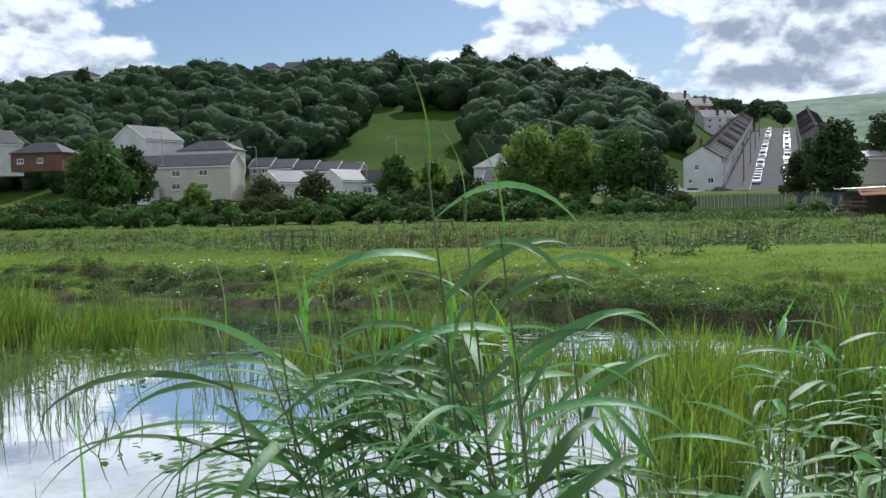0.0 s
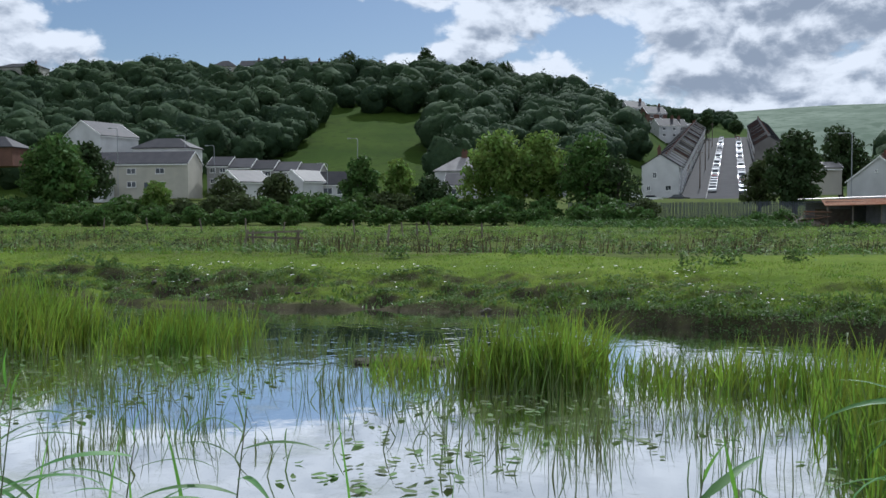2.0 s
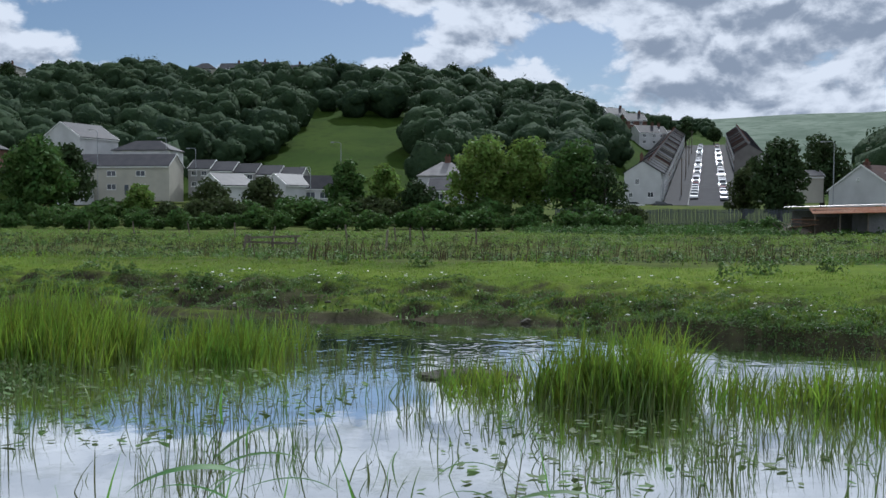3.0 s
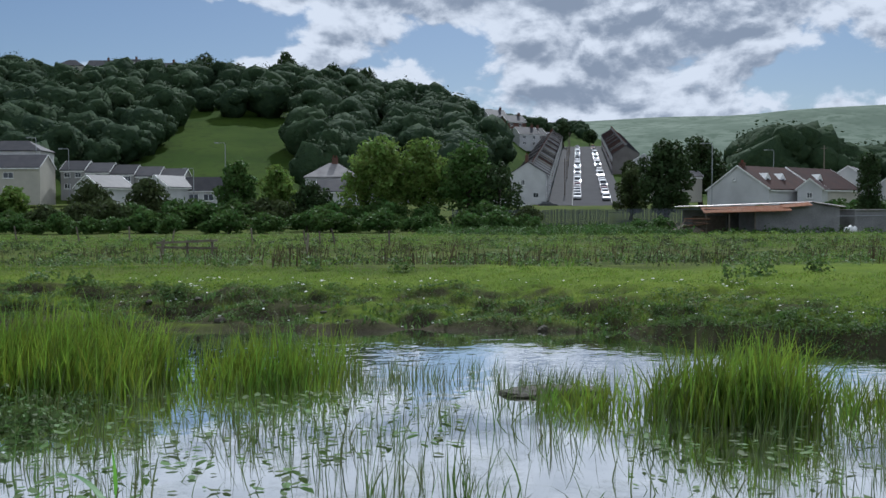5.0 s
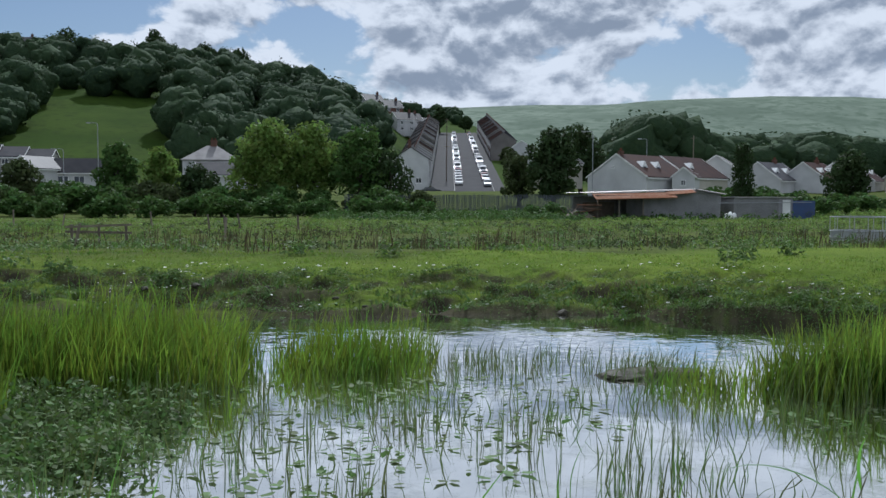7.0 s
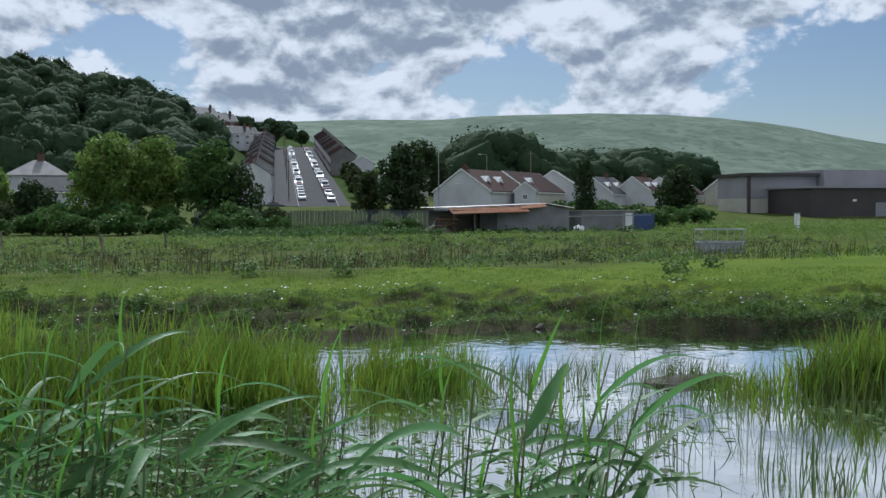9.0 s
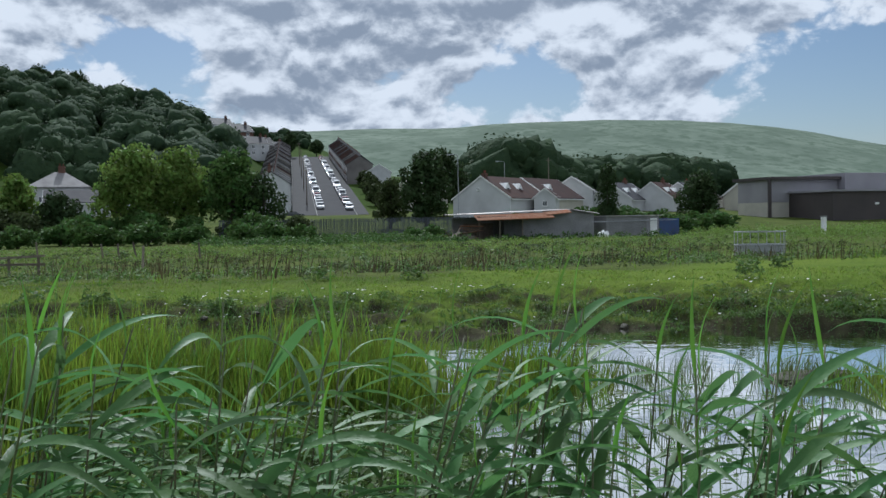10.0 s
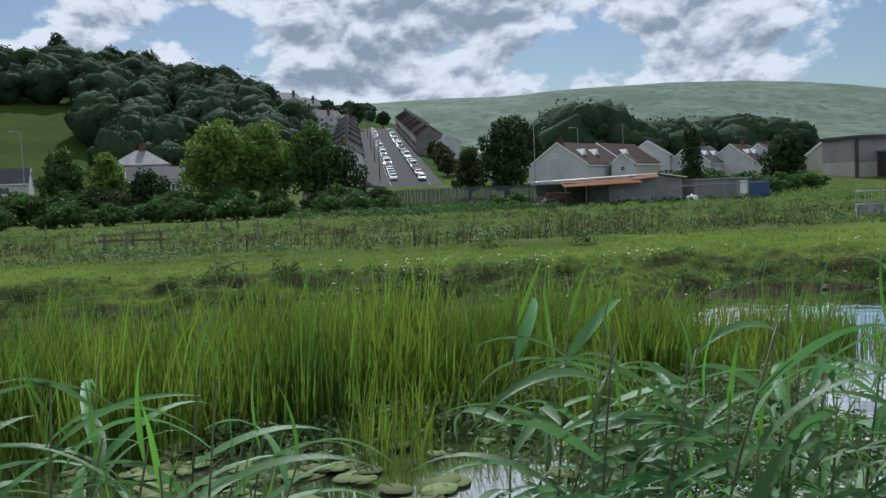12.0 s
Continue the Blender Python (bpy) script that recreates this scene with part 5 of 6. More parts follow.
def field_posts():
    rng = np.random.default_rng(103)
    for x, y in ((-45, 84), (-38.5, 82), (-33, 79), (-28.5, 76), (-21.0, 72), (-16.6, 70), (-15.6, 70.5), (-14.4, 70), (-10.2, 68), (-52, 88), (-19.5, 45), (-13.6, 52)):
        thing = tagged(new("fence_post"), "weathered leaning timber fence post in rough grass", "fence post", "old fence posts")
        thing.matrix_basis = pose(x, y, ground_at(x, y) - 0.1, rng.uniform(-4, 4), rng.uniform(-12, 12), rng.uniform(0, 90))
        h = rng.uniform(1.1, 1.5)
        part("stake", Shape().tube([(0, 0, 0), (0, 0, h), (0, 0, h + 0.06)], [0.07, 0.065, 0.02], 7).mesh("stake", M["timber"]), thing)
    thing = tagged(new("rail_fence"), "low broken timber rail lying on posts in weeds", "fence")
    thing.matrix_basis = pose(-19.6, 50, ground_at(-19.6, 50), 0, 0, 6)
    for x in (-1.3, 0, 1.3):
        part("post", Shape().box(x - 0.06, -0.06, -0.1, x + 0.06, 0.06, 0.95).mesh("post", M["timber"]), thing)
    for z, t in ((0.5, 1.5), (0.82, -2)):
        part("rail", Shape().box(-1.6, -0.11, 0, 1.6, -0.063, 0.11).mesh("rail", M["timber"]), thing, at=pose(0, 0, z, 0, t, 0))
    thing = tagged(new("gate_post"), "short white post at the pasture's far corner", "post")
    thing.matrix_basis = pose(59.3, 91, ground_at(59.3, 91))
    part("stake", Shape().box(-0.22, -0.22, -0.1, 0.22, 0.22, 1.9).mesh("stake", M["white_paint"]), thing)
    part("cap", Shape().box(-0.28, -0.28, 1.904, 0.28, 0.28, 2.05).mesh("cap", M["concrete"]), thing)


field_posts()


# ---------------------------------------------------------------- plants of the pond and bank
def blades(rng, roots, h, w, lean, spread, segs=4, bend=1.0, up0=0.97):
    """Curved tapering blades as strips. roots (n,3); h, w arrays; lean: mean (x, y) of the bend; spread: its scatter."""
    n = len(roots)
    az = rng.normal(size=(n, 2)) * spread + np.asarray(lean)
    amt = np.linalg.norm(az, axis=1, keepdims=True)
    dirn = az / (amt + 1e-6)
    face = rng.uniform(0, np.pi, n)
    side = np.stack([np.cos(face), np.sin(face), 0 * face], -1)
    out = []
    for k in range(segs + 1):
        t = k / segs
        sway = (amt[:, 0] * (0.25 * t + 0.75 * t ** 2.2)) * bend
        drop = 0.5 * sway ** 2 * t
        p = roots + np.concatenate([dirn * (sway * h)[:, None], ((t - drop * 0.6) * h)[:, None]], 1)
        ww = (w * (0.75 + 0.5 * t) * (1 - t ** 2.4) + 0.0006)[:, None] * side
        out += [p - ww, p + ww]
    v = np.stack(out, 1)
    f = np.concatenate([np.stack([np.arange(n) * v.shape[1] + 2 * k + j for j in (0, 1, 3, 2)], -1) for k in range(segs)])
    return v.reshape(-1, 3), f


def clump(rng, n, radius, h, w, lean=(0.05, 0), spread=0.16):
    a, r = rng.uniform(0, 6.283, n), radius * np.sqrt(rng.random(n))
    roots = np.stack([r * np.cos(a), r * np.sin(a), np.full(n, -0.12)], -1)
    hh = h * (0.36 + 0.84 * rng.random(n) ** 1.5) * (1 - 0.25 * (r / radius) ** 2) + 0.12
    return blades(rng, roots, hh, w * rng.uniform(0.6, 1.2, n), lean, spread, 4)


def sedges():
    rng = np.random.default_rng(230)
    tall = [clump(rng, 210, 0.48, 1.22, 0.0105) for k in range(6)]
    mid = [clump(rng, 120, 0.42, 0.8, 0.0085) for k in range(6)]
    low = [clump(rng, 34, 0.42, 0.5, 0.006, spread=0.13) for k in range(6)]

    def bed(label, mat, kind, spots):
        vs, fs, n = [], [], 0
        for x, y, s in spots:
            v, f = kind[int(rng.integers(6))]
            a = rng.uniform(-0.6, 0.6)
            c, d = math.cos(a), math.sin(a)
            vs.append(np.stack([v[:, 0] * c - v[:, 1] * d + x, v[:, 0] * d + v[:, 1] * c + y, v[:, 2] * s + max(WATER, ground_at(x, y))], -1))
            fs.append(f + n)
            n += len(v)
        tagged(new("sedge_bed", array_mesh("sedge_bed", np.concatenate(vs), np.concatenate(fs), M[mat])), label, "sedge", kind="stuff")

    def grid(x0, x1, y0, y1, step, s0=0.85, s1=1.1, skip=0.0):
        return [(x + rng.uniform(-0.2, 0.2), y + rng.uniform(-0.2, 0.2), rng.uniform(s0, s1) * (1 + 0.2 * float(lattice(x * 0.8, y * 0.8, 61)))) for x in np.arange(x0, x1, step) for y in np.arange(y0, y1, step * 0.85) if rng.random() >= skip]

    bed("tall bright green sedge bed standing in the water", "sedge", tall, grid(-19.5, -12.2, 11.5, 13.8, 0.62, 0.85, 1.15) + grid(-12.2, -9.4, 12.2, 13.8, 0.55, 0.7, 1.0))
    bed("green sedge in still water", "sedge", mid, grid(-8.5, -7.0, 12.8, 13.7, 0.48, 0.65, 1.0))
    bed("dense tall sedge tussock with dark base", "sedge", tall, grid(-2.5, -1.4, 10.75, 11.6, 0.44, 0.65, 0.95))
    bed("low green sedge at the tussock's skirt", "sedge", mid, grid(-3.9, -2.9, 11.4, 12.1, 0.5, 0.35, 0.65, 0.25))
    bed("short green sedge in still water", "sedge", mid, grid(-0.5, 0.3, 11.0, 11.5, 0.5, 0.4, 0.6) + grid(0.5, 2.2, 11.0, 11.7, 0.55, 0.55, 0.85))
    bed("tall sedge by the near shore", "sedge", tall, grid(2.8, 6.5, 6.6, 10.4, 0.75, 0.8, 1.1, 0.2) + grid(1.2, 2.6, 7.0, 10.3, 1.0, 0.6, 0.9, 0.5))
    bed("loose green sedge at the bed's edge", "sedge", mid, grid(-13.6, -11.2, 10.4, 11.5, 0.7, 0.7, 1.0, 0.3))
    bed("thin rush tufts in shallow water", "rush", low, grid(-6.8, -4.8, 12.8, 13.8, 0.55, 0.7, 1.1, 0.3) + grid(-4.5, -3.4, 12.0, 12.8, 0.45, 0.6, 0.9) + grid(-12.0, -10.0, 9.4, 12.2, 0.7, 0.5, 0.9, 0.4)
        + grid(-17, -9, 14.6, 17.3, 1.3, 0.5, 0.9, 0.5) + [(rng.uniform(-10.5, 2.0), rng.uniform(7.2, 11.4), rng.uniform(0.7, 1.6)) for _ in range(48)])


sedges()


def rush_stems():
    """Single stems and last year's stalks all over the open water."""
    rng = np.random.default_rng(240)
    n = 1350
    x, y = rng.uniform(-12, 3, n), 6.6 + 6.6 * rng.random(n) ** 0.9
    keep = lattice(x * 0.9, y * 0.9, 31) + 0.35 * rng.normal(size=n) > -0.12
    x, y = x[keep], y[keep]
    n = len(x)
    v, f = blades(rng, np.stack([x, y, np.full(n, WATER - 0.1)], -1), rng.uniform(0.12, 0.5, n), rng.uniform(0.003, 0.010, n), (0.05, 0), 0.38, 4)
    tagged(new("rush_stems", array_mesh("rush_stems", v, f, M["rush"])), "thin scattered rush stems rising from open water", "rush", kind="stuff")


rush_stems()


def floating():
    """Floating leaves: small dark ones over the open water, broad pads at the near end of the pond."""
    rng = np.random.default_rng(250)

    def pad_mesh(seed):
        r = np.random.default_rng(seed)
        s, n = Shape(), 14
        pts = []
        for k in range(n):
            a = 0.22 + (2 * math.pi - 0.44) * k / (n - 1)
            q = 1 + r.uniform(-0.08, 0.08)
            pts.append((q * math.cos(a), 0.8 * q * math.sin(a), 0.06 * r.uniform(-1, 1) + 0.03))
        s.v = [(0.12, 0, 0.0)] + pts + [(0.12, 0, -0.03)] + [(a, b, c - 0.025) for a, b, c in pts]
        s.f = [(0, k, k + 1) for k in range(1, n)] + [(n + 1, n + 2 + k, n + 1 + k) for k in range(1, n)]
        s.f += [(k, n + 1 + k, n + 2 + k, k + 1) for k in range(1, n)]
        s.m = [0] * len(s.f)
        return s.mesh("pad", M["pad"], True)

    pads = [pad_mesh(260 + k) for k in range(5)]
    for k in range(210):
        x, y = rng.uniform(-16.2, -11.0), rng.uniform(6.6, 11.6)
        ob = tagged(new("lily_pad", pads[k % 5]), "broad floating leaf, green turning yellow and brown", "lily pad", "floating leaves")
        s = rng.uniform(0.07, 0.17)
        ob.matrix_basis = pose(x, y, WATER + 0.012 + 0.004 * (k % 5), rng.uniform(-4, 4), rng.uniform(-4, 4), rng.uniform(0, 360))
        ob.scale = (s, s, 0.09)
    vs, fs, n = [], [], 0
    for k in range(2300):
        x, y = rng.uniform(-11.5, 2.5), rng.uniform(6.4, 12.4)
        if lattice(x * 0.7, y * 0.7, 33) < -0.1 + 0.5 * rng.random():
            continue
        s, a = rng.uniform(0.025, 0.08), rng.uniform(0, 6.28)
        tilt = rng.uniform(-0.4, 0.6)
        c, d = math.cos(a), math.sin(a)
        q = [(1.0, 0, tilt), (0.3, 0.55, 0.1), (-0.8, 0.35, 0.0), (-0.8, -0.35, 0.0), (0.3, -0.55, 0.1)]
        vs += [(x + s * (u * c - w * d), y + s * (u * d + w * c), WATER + 0.012 + abs(z) * s) for u, w, z in q]
        fs.append((n, n + 1, n + 2, n + 3, n + 4))
        n += 5
    me = bpy.data.meshes.new("water_leaves")
    me.from_pydata(vs, [], fs)
    me.materials.append(M["weed_low"])
    tagged(new("water_leaves", me), "small dark floating leaves scattered over the pond", "water plants", kind="stuff")


floating()


def low_weeds(name, label, mat, places, seed, h0, h1, w0, w1, per, radius, spread=0.3, segs=3):
    rng = np.random.default_rng(seed)
    roots = []
    for x, y in places:
        m = int(rng.integers(per[0], per[1]))
        a, r = rng.uniform(0, 6.283, m), radius * np.sqrt(rng.random(m))
        px, py = x + r * np.cos(a), y + r * np.sin(a)
        roots.append(np.stack([px, py, land(px, py) - 0.02], -1))
    roots = np.concatenate(roots)
    n = len(roots)
    v, f = blades(rng, roots, rng.uniform(h0, h1, n), rng.uniform(w0, w1, n), (0.05, 0), spread, segs)
    return tagged(new(name, array_mesh(name, v, f, mat)), label, "weeds", kind="stuff")


def mounds(name, label, mat, places, seed, size, r0, r1, h0, h1, per, level=-9.0):
    """Low leafy mounds, each of many small leaves over a dome."""
    rng = np.random.default_rng(seed)
    p = np.repeat(np.asarray(places, float), per, axis=0)
    n, k = len(p), len(places)
    r, h = np.repeat(rng.uniform(r0, r1, k), per), np.repeat(rng.uniform(h0, h1, k), per)
    a, q = rng.uniform(0, 6.283, n), rng.random(n) ** 0.6
    x, y = p[:, 0] + r * q * np.cos(a), p[:, 1] + r * q * np.sin(a)
    z = np.maximum(land(x, y), level) + h * (1 - q ** 2) * rng.uniform(0.5, 1.15, n) + 0.02
    nrm = np.stack([0.7 * np.cos(a) * q, 0.7 * np.sin(a) * q, 0 * a + 0.8], -1) + 0.5 * rng.normal(size=(n, 3))
    nrm /= np.linalg.norm(nrm, axis=1, keepdims=True)
    t = np.cross(nrm, rng.normal(size=(n, 3)))
    t /= np.linalg.norm(t, axis=1, keepdims=True)
    b = np.cross(nrm, t)
    s = (size * rng.uniform(0.6, 1.5, n) * (0.6 + p[:, 1] / 60))[:, None]
    c = np.stack([x, y, z], -1)
    v = np.stack([c - t * s, c + b * s * 0.45, c + t * s, c - b * s * 0.45], 1).reshape(-1, 3)
    return tagged(new(name, array_mesh(name, v, np.arange(4 * n).reshape(-1, 4), mat)), label, "weeds", kind="stuff")


def pasture_weeds():
    rng = np.random.default_rng(270)

    def scatter(n, x0, x1, y0, y1, scale, cut, seed, power=1.0):
        u = rng.random(n) ** power
        y = y0 + (y1 - y0) * u
        x = (x0 + (x1 - x0) * rng.random(n)) * (y / y0) ** 0.7
        k = lattice(x * scale, y * scale * 0.6, seed) + 0.25 * rng.normal(size=n) > cut
        return list(zip(x[k], y[k]))

    low_weeds("dock_weeds", "brown seeding dock stalks in rough pasture", M["dock"], scatter(1700, -34, 14, 25.5, 72, 0.2, 0.2, 41), 271, 0.25, 0.85, 0.008, 0.022, (3, 8), 0.45, 0.16)
    low_weeds("rough_grass", "tussocks of rough pasture grass", M["sedge"], scatter(2400, -36, 24, 25, 85, 0.3, 0.0, 42), 272, 0.12, 0.34, 0.006, 0.016, (8, 16), 0.5, 0.4)
    mounds("field_weeds", "leafy dark green thistles and docks", M["weed_low"], scatter(1500, -30, 15, 24.4, 80, 0.3, 0.05, 43), 273, 0.05, 0.2, 0.7, 0.12, 0.5, 34)
    mounds("dull_weeds", "dull olive weeds in rough pasture", M["olive_tree"], scatter(1300, -34, 20, 25.5, 85, 0.25, 0.1, 47), 278, 0.05, 0.3, 0.8, 0.1, 0.45, 30)
    mounds("far_weeds", "low weeds along the back of the pasture", M["bright_tree"], [(rng.uniform(-72, 66), rng.uniform(60, 100)) for _ in range(1500)], 274, 0.05, 0.5, 1.5, 0.12, 0.42, 26)
    mounds("fence_weeds", "nettles and rank grass below the palisade fence", M["mid_tree"], [(rng.uniform(-9, 18), rng.uniform(94, 119)) for _ in range(420)] + [(rng.uniform(17, 46), rng.uniform(96.5, 98.8)) for _ in range(40)], 275, 0.07, 0.6, 1.4, 0.3, 0.95, 40)
    mounds("corner_weeds", "bright rank weeds at the pasture's far corner", M["bright_tree"], [(rng.uniform(44, 90), rng.uniform(78, 108)) for _ in range(420)], 279, 0.06, 0.6, 1.5, 0.4, 1.2, 34)
    # short turf on the bank and its lip
    n = 2600
    x, y = rng.uniform(-20, 7, n), rng.random(n) ** 1.1
    y = far_shore(x) + 0.3 + 6.0 * y
    low_weeds("bank_turf", "short grazed grass tufts on the bank", M["sedge"], list(zip(x, y)), 276, 0.03, 0.10, 0.004, 0.009, (9, 16), 0.22, 0.5, 2)
    n = 420
    x = rng.uniform(-20, 7, n)
    y = far_shore(x) - 0.5 + rng.uniform(0.1, 1.7, n)
    low_weeds("bank_weeds", "dark leafy weeds hanging on the muddy bank", M["weed_low"], list(zip(x, y)), 277, 0.05, 0.18, 0.012, 0.03, (6, 12), 0.16, 0.7, 2)
    for x, y, s in ((-15.0, 22.4, 1.0), (-13.8, 21.6, 0.8), (-11.4, 20.6, 0.7), (0.6, 20.3, 1.0), (1.5, 21.5, 0.8), (3.2, 22.6, 0.9), (-8.8, 24.0, 1.1), (-6.6, 23.5, 0.8)):
        mounds("bank_plant", "tall leafy weed growing on the bank", M["weed_low"], [(x, y), (x + 0.2, y + 0.15), (x - 0.15, y + 0.1)], int(280 + 10 * (x + 20)), 0.05, 0.15 * s, 0.3 * s, 0.25 * s, 0.5 * s, 60)


pasture_weeds()


def bank_cover():
    rng = np.random.default_rng(311)
    x = rng.uniform(-20, 7, 900)
    y = far_shore(x) - 0.55 + rng.uniform(0, 2.6, 900)
    keep = (lattice(x * 0.9, y * 1.3, 81) > -0.25) & (land(x, y) > WATER + 0.04)
    mounds("bank_tufts", "dark low grass and weeds over the eroded bank", M["weed_low"], list(zip(x[keep], y[keep])), 312, 0.024, 0.15, 0.4, 0.03, 0.10, 60)
    x = rng.uniform(-3.0, 7, 420)
    y = far_shore(x) - 0.5 + rng.uniform(0, 1.1, 420)
    mounds("bank_overhang", "coarse dark grass hanging over the steep bank", M["weed_low"], list(zip(x[:240], y[:240])), 313, 0.026, 0.12, 0.3, 0.03, 0.09, 50)
    low_weeds("bank_fringe", "grass fringe along the steep bank", M["sedge"], list(zip(x[:260], y[:260] + 0.3)), 314, 0.05, 0.16, 0.004, 0.009, (10, 18), 0.2, 0.5, 2)


bank_cover()
rng = np.random.default_rng(301)
mounds("water_weeds", "leafy green weeds massed in the shallow pond", M["weed_low"], [(rng.uniform(-12.4, -9.6), rng.uniform(8.4, 11.6)) for _ in range(90)] + [(rng.uniform(-15, -11), rng.uniform(10.6, 11.8)) for _ in range(60)],
       302, 0.05, 0.2, 0.45, 0.08, 0.32, 90, WATER)


def pale_flecks():
    rng = np.random.default_rng(290)
    s = Shape()
    for k in range(900):
        x = rng.uniform(-13, 2.5)
        y = far_shore(x) + rng.uniform(-0.2, 3.2)
        if lattice(x * 0.8, y * 0.9, 51) + 0.4 * rng.normal() < 0.0:
            continue
        z, a, q = ground_at(x, y) + 0.035, rng.uniform(0, 6.28), rng.uniform(0.008, 0.028)
        c, d = math.cos(a), math.sin(a)
        s.poly([(x + q * (u * c - w * d), y + q * (u * d + w * c), z + q * t) for u, w, t in ((2, 0, 0.5), (0, 0.7, 0.9), (-2, 0, 0.2), (0, -0.7, 0.1))])
    tagged(new("pale_flecks", s.mesh("pale_flecks", M["litter"])), "small white flecks strewn over the grazed bank", "litter", kind="stuff")


pale_flecks()


def clods():
    """Loose dark clods and stones at the foot of the bank, and the mud islet."""
    rng = np.random.default_rng(295)
    for k in range(12):
        x = rng.uniform(-12, 3)
        y = far_shore(x) + rng.uniform(-0.5, 1.0)
        bm = bmesh.new()
        bmesh.ops.create_icosphere(bm, subdivisions=2, radius=1.0)
        for v in bm.verts:
            v.co *= 1 + 0.28 * noise.noise(v.co * 1.7 + Vector((k * 3.1, 0, 0)))
        me = bpy.data.meshes.new("clod")
        bm.to_mesh(me)
        bm.free()
        me.materials.append(M["mud"])
        ob = tagged(new("mud_clod", me), "dark clod of mud on the bank's foot", "clod", "mud clods")
        q = rng.uniform(0.04, 0.11)
        ob.matrix_basis = pose(x, y, ground_at(x, y) + 0.02, 0, 0, rng.uniform(0, 360))
        ob.scale = (q * 1.5, q, q * 0.7)
    bm = bmesh.new()
    bmesh.ops.create_icosphere(bm, subdivisions=4, radius=1.0)
    for v in bm.verts:
        v.co *= 1 + 0.25 * noise.noise(v.co * 1.4) + 0.1 * noise.noise(v.co * 5)
    me = bpy.data.meshes.new("islet")
    bm.to_mesh(me)
    bm.free()
    me.materials.append(M["mud"])
    ob = tagged(new("mud_islet", me), "low islet of dark mud in the pond", "islet")
    ob.matrix_basis = pose(-3.9, 12.3, WATER - 0.02)
    ob.scale = (0.75, 0.35, 0.12)


clods()


# ---------------------------------------------------------------- reeds beside the path
def reed_leaf_mesh(seed, length, width, droop):
    """An arching reed leaf with a folded midrib; grows from the origin along +x."""
    r = np.random.default_rng(seed)
    s, n = Shape(), 10
    yaw = r.uniform(-0.25, 0.25)
    x = z = yy = 0.0
    ang = r.uniform(0.75, 1.15)
    rows = []
    for k in range(n + 1):
        t = k / n
        w = width * (0.35 + 2.6 * t) if t < 0.22 else width * (0.35 + 0.572) * (1 - ((t - 0.22) / 0.78) ** 1.7)
        w = max(w, 0.0008)
        rows.append(((x, yy - w, z + w * 0.30), (x, yy, z), (x, yy + w, z + w * 0.30)))
        st = length / n
        ang -= droop / n * (0.5 + 1.2 * t)
        x += math.cos(ang) * st
        z += math.sin(ang) * st
        yy += yaw * st * t
    for row in rows:
        s.v += row
    for k in range(n):
        a = 3 * k
        s.f += [(a, a + 1, a + 4, a + 3), (a + 1, a + 2, a + 5, a + 4)]
        s.m += [0, 0]
    return s


LEAVES = []
for k in range(8):
    LEAVES.append(reed_leaf_mesh(300 + k, 0.40 + 0.035 * (k % 4), 0.0165 + 0.002 * (k % 3), 1.0 + 0.22 * (k % 5)).mesh("leaf", M["reed_leaf"], True))
YOUNG = [reed_leaf_mesh(320 + k, 0.25, 0.0075, 0.7).mesh("leaf", M["reed_young"], True) for k in range(3)]


def reed_proto(k, m, h):
    rng = np.random.default_rng(340 + k)
    thing = tagged(new("reed"), "tall green common reed with long arching leaves", "reed", "reeds beside the path")
    thing.matrix_basis = m
    lean = 0.06 + 0.06 * (k % 3)
    at = lambda t: (lean * h * t ** 2, 0.02 * math.sin(3 * t + k), h * t)  # noqa: E731
    part("stem", Shape().tube([at(t) for t in np.linspace(0, 1, 9)], [0.006 * (1 - 0.75 * t) + 0.001 for t in np.linspace(0, 1, 9)], 6).mesh("stem", M["reed_stem"], True), thing, "slender dark green stem")
    n = 14
    for i in range(n):
        t = 0.42 + 0.55 * (i / (n - 1))
        young = i >= n - 1
        me = YOUNG[int(rng.integers(3))] if young else LEAVES[int(rng.integers(8))]
        blow = rng.normal(0, 32) + (0 if rng.random() < 0.72 else 180)
        sc = rng.uniform(0.8, 1.25)
        part("leaf", me, thing, at=pose(*at(t), rng.uniform(-35, 35), (-38 if young else rng.uniform(-4, 34)), blow) @ Matrix.Diagonal((sc, 1, sc, 1)))
    return thing


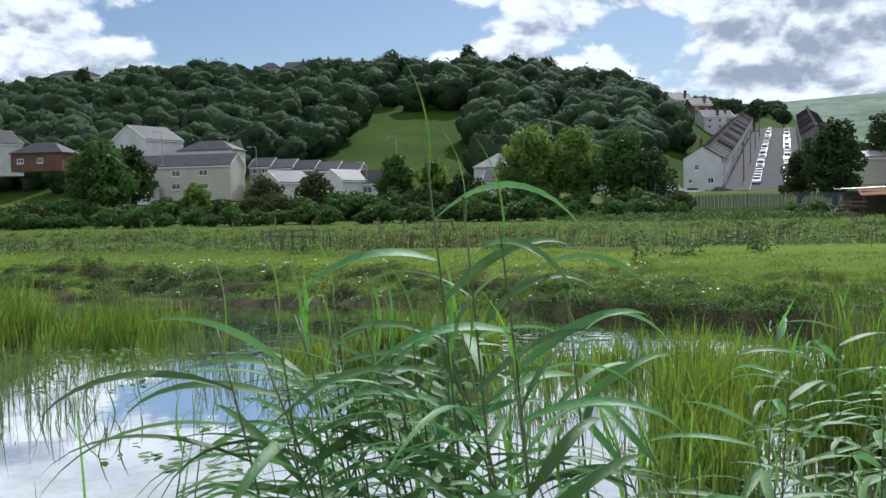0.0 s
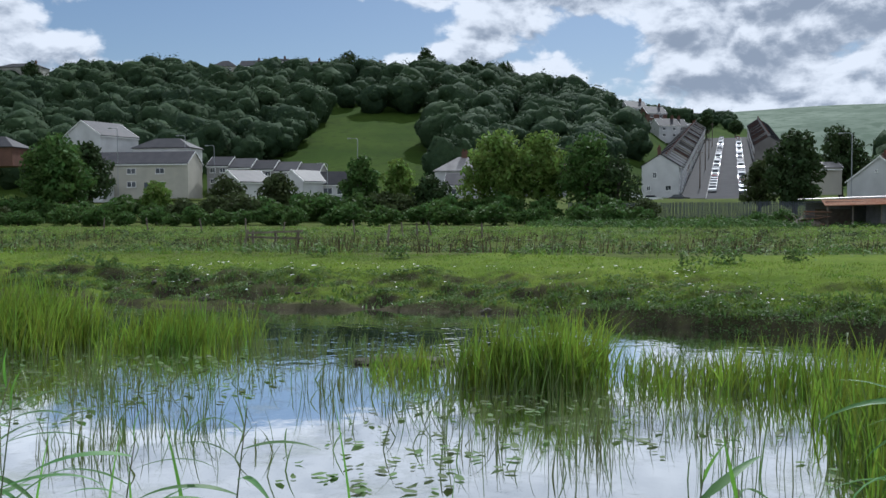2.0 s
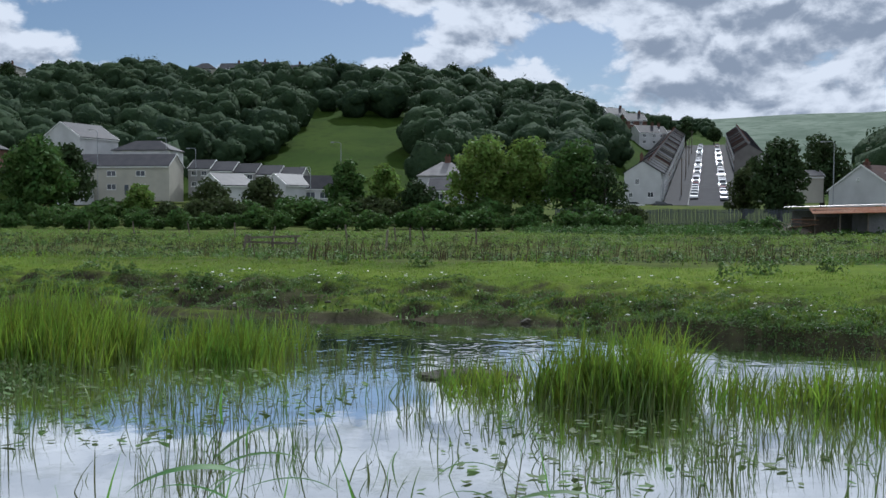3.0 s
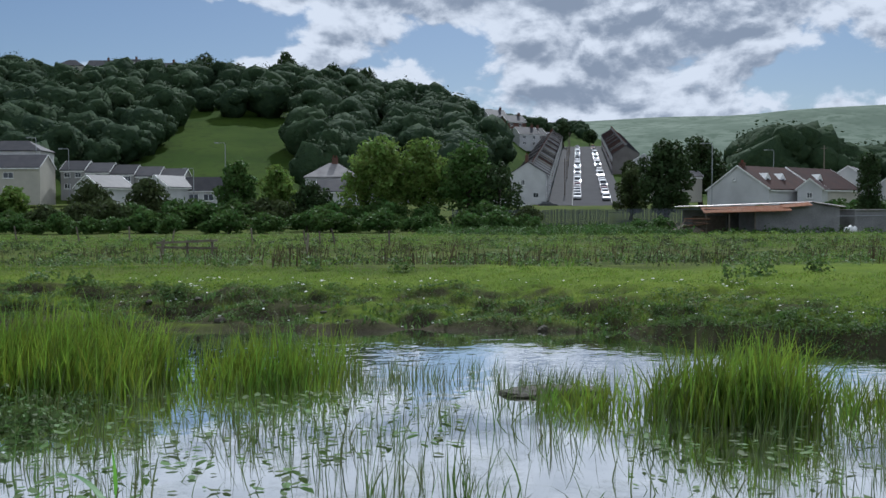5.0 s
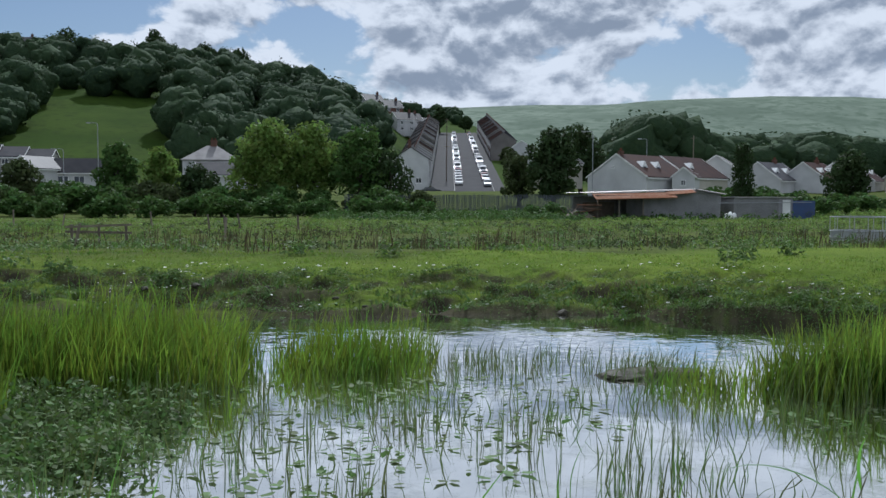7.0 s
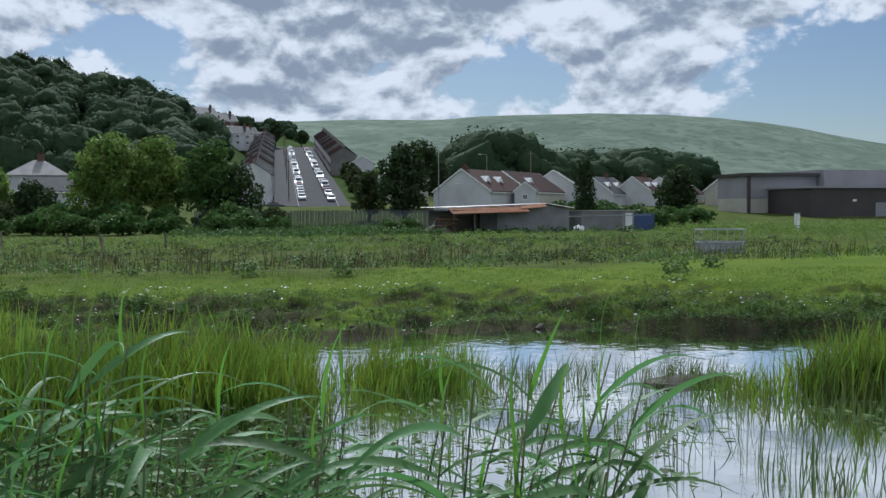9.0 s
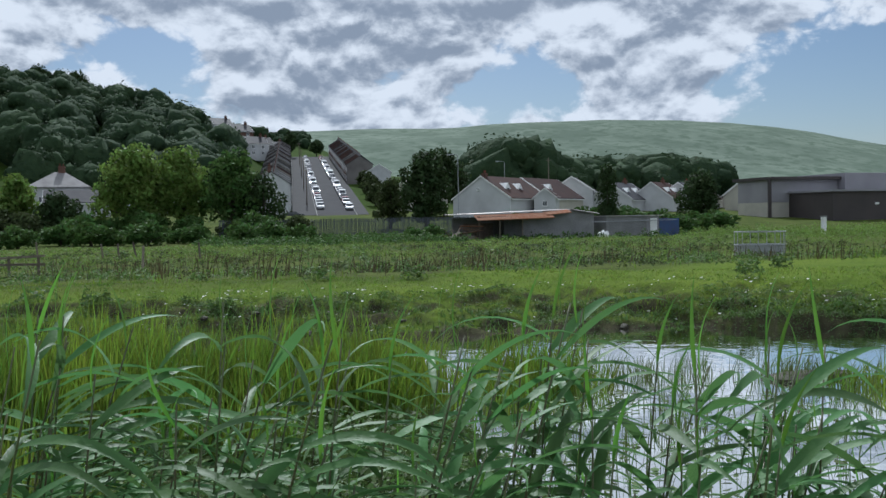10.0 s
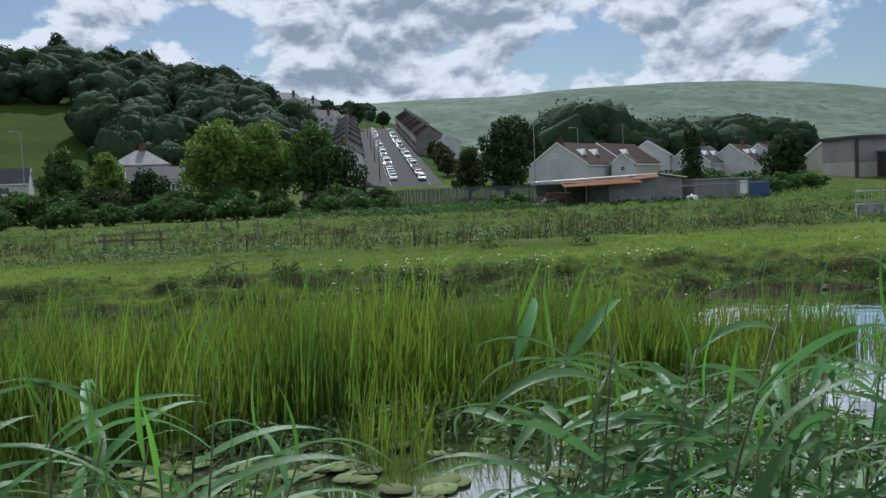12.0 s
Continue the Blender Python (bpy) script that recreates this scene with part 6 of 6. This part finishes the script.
def reeds():
    rng = np.random.default_rng(350)
    protos = {}

    def put(x, y, top, turn):
        """A reed with its tip near the height top."""
        z = max(-0.1, ground_at(x, y))
        h = (top - z) / 2.1
        k = int(rng.integers(7))
        m = pose(x, y, z, 0, 0, turn)
        if k in protos:
            ob = copy_thing(protos[k], m)
        else:
            ob = protos[k] = reed_proto(k, m, 2.1)
        ob.scale = (1, 1, h)

    def stand(n, x0, x1, d0, d1, t0, t1, turn):
        for _ in range(n):
            x = rng.uniform(x0, x1)
            put(x, float(path_y(x)) + rng.uniform(d0, d1), rng.uniform(t0, t1), turn + rng.normal(0, 28))

    stand(30, 0.0, 0.75, 2.1, 3.0, 1.7, 2.1, 190)     # the dense stand at the start
    stand(9, 0.8, 1.6, 2.6, 3.6, 1.35, 1.7, 190)
    stand(4, -1.2, -0.2, 2.4, 3.2, 1.2, 1.5, 10)
    stand(18, 1.2, 3.2, 3.4, 5.0, 1.4, 1.75, 20)
    stand(9, -9.2, -1.6, 2.7, 3.4, 1.35, 1.6, 10)         # low sparse ones along the open view
    stand(44, -11.2, -9.8, 2.1, 2.9, 1.6, 2.15, 10)      # the long stand further on
    stand(74, -13.0, -11.1, 2.1, 3.0, 1.62, 2.18, 10)
    stand(34, -14.2, -12.9, 2.0, 2.8, 1.65, 2.1, 10)
    stand(24, -15.8, -14.85, 1.9, 2.6, 1.65, 2.05, 10)
    for x, d, top, turn in ((0.42, 2.35, 2.42, 190), (0.50, 2.4, 2.3, 170), (0.62, 2.3, 2.22, 190)):
        put(x, float(path_y(x)) + d, top, turn)


reeds()


def upright_blades():
    """Broad young leaves that stand up out of the water near the path."""
    rng = np.random.default_rng(360)
    for label, n, x0, x1, d0, d1, t0, t1 in (("upright bright young reed blades in the stand", 46, -0.1, 1.0, 2.2, 3.2, 1.3, 2.05), ("broad upright blades scattered along the near shore", 44, -9.6, -1.4, 3.0, 5.2, 0.7, 1.3),
                                             ("fresh upright blades among leaning reeds", 60, -13.6, -9.6, 2.3, 3.6, 1.1, 1.75), ("pale upright blades by the near shore", 30, -15.6, -13.6, 2.0, 3.4, 1.0, 1.7)):
        x = rng.uniform(x0, x1, n)
        y = path_y(x) + rng.uniform(d0, d1, n)
        z = np.maximum(land(x, y), -0.1)
        v, f = blades(rng, np.stack([x, y, z], -1), rng.uniform(t0, t1, n) - z, rng.uniform(0.008, 0.016, n), (-0.05, 0), 0.16, 7)
        tagged(new("reed_blades", array_mesh("reed_blades", v, f, M["reed_young"], True)), label, "reed", kind="stuff")


upright_blades()
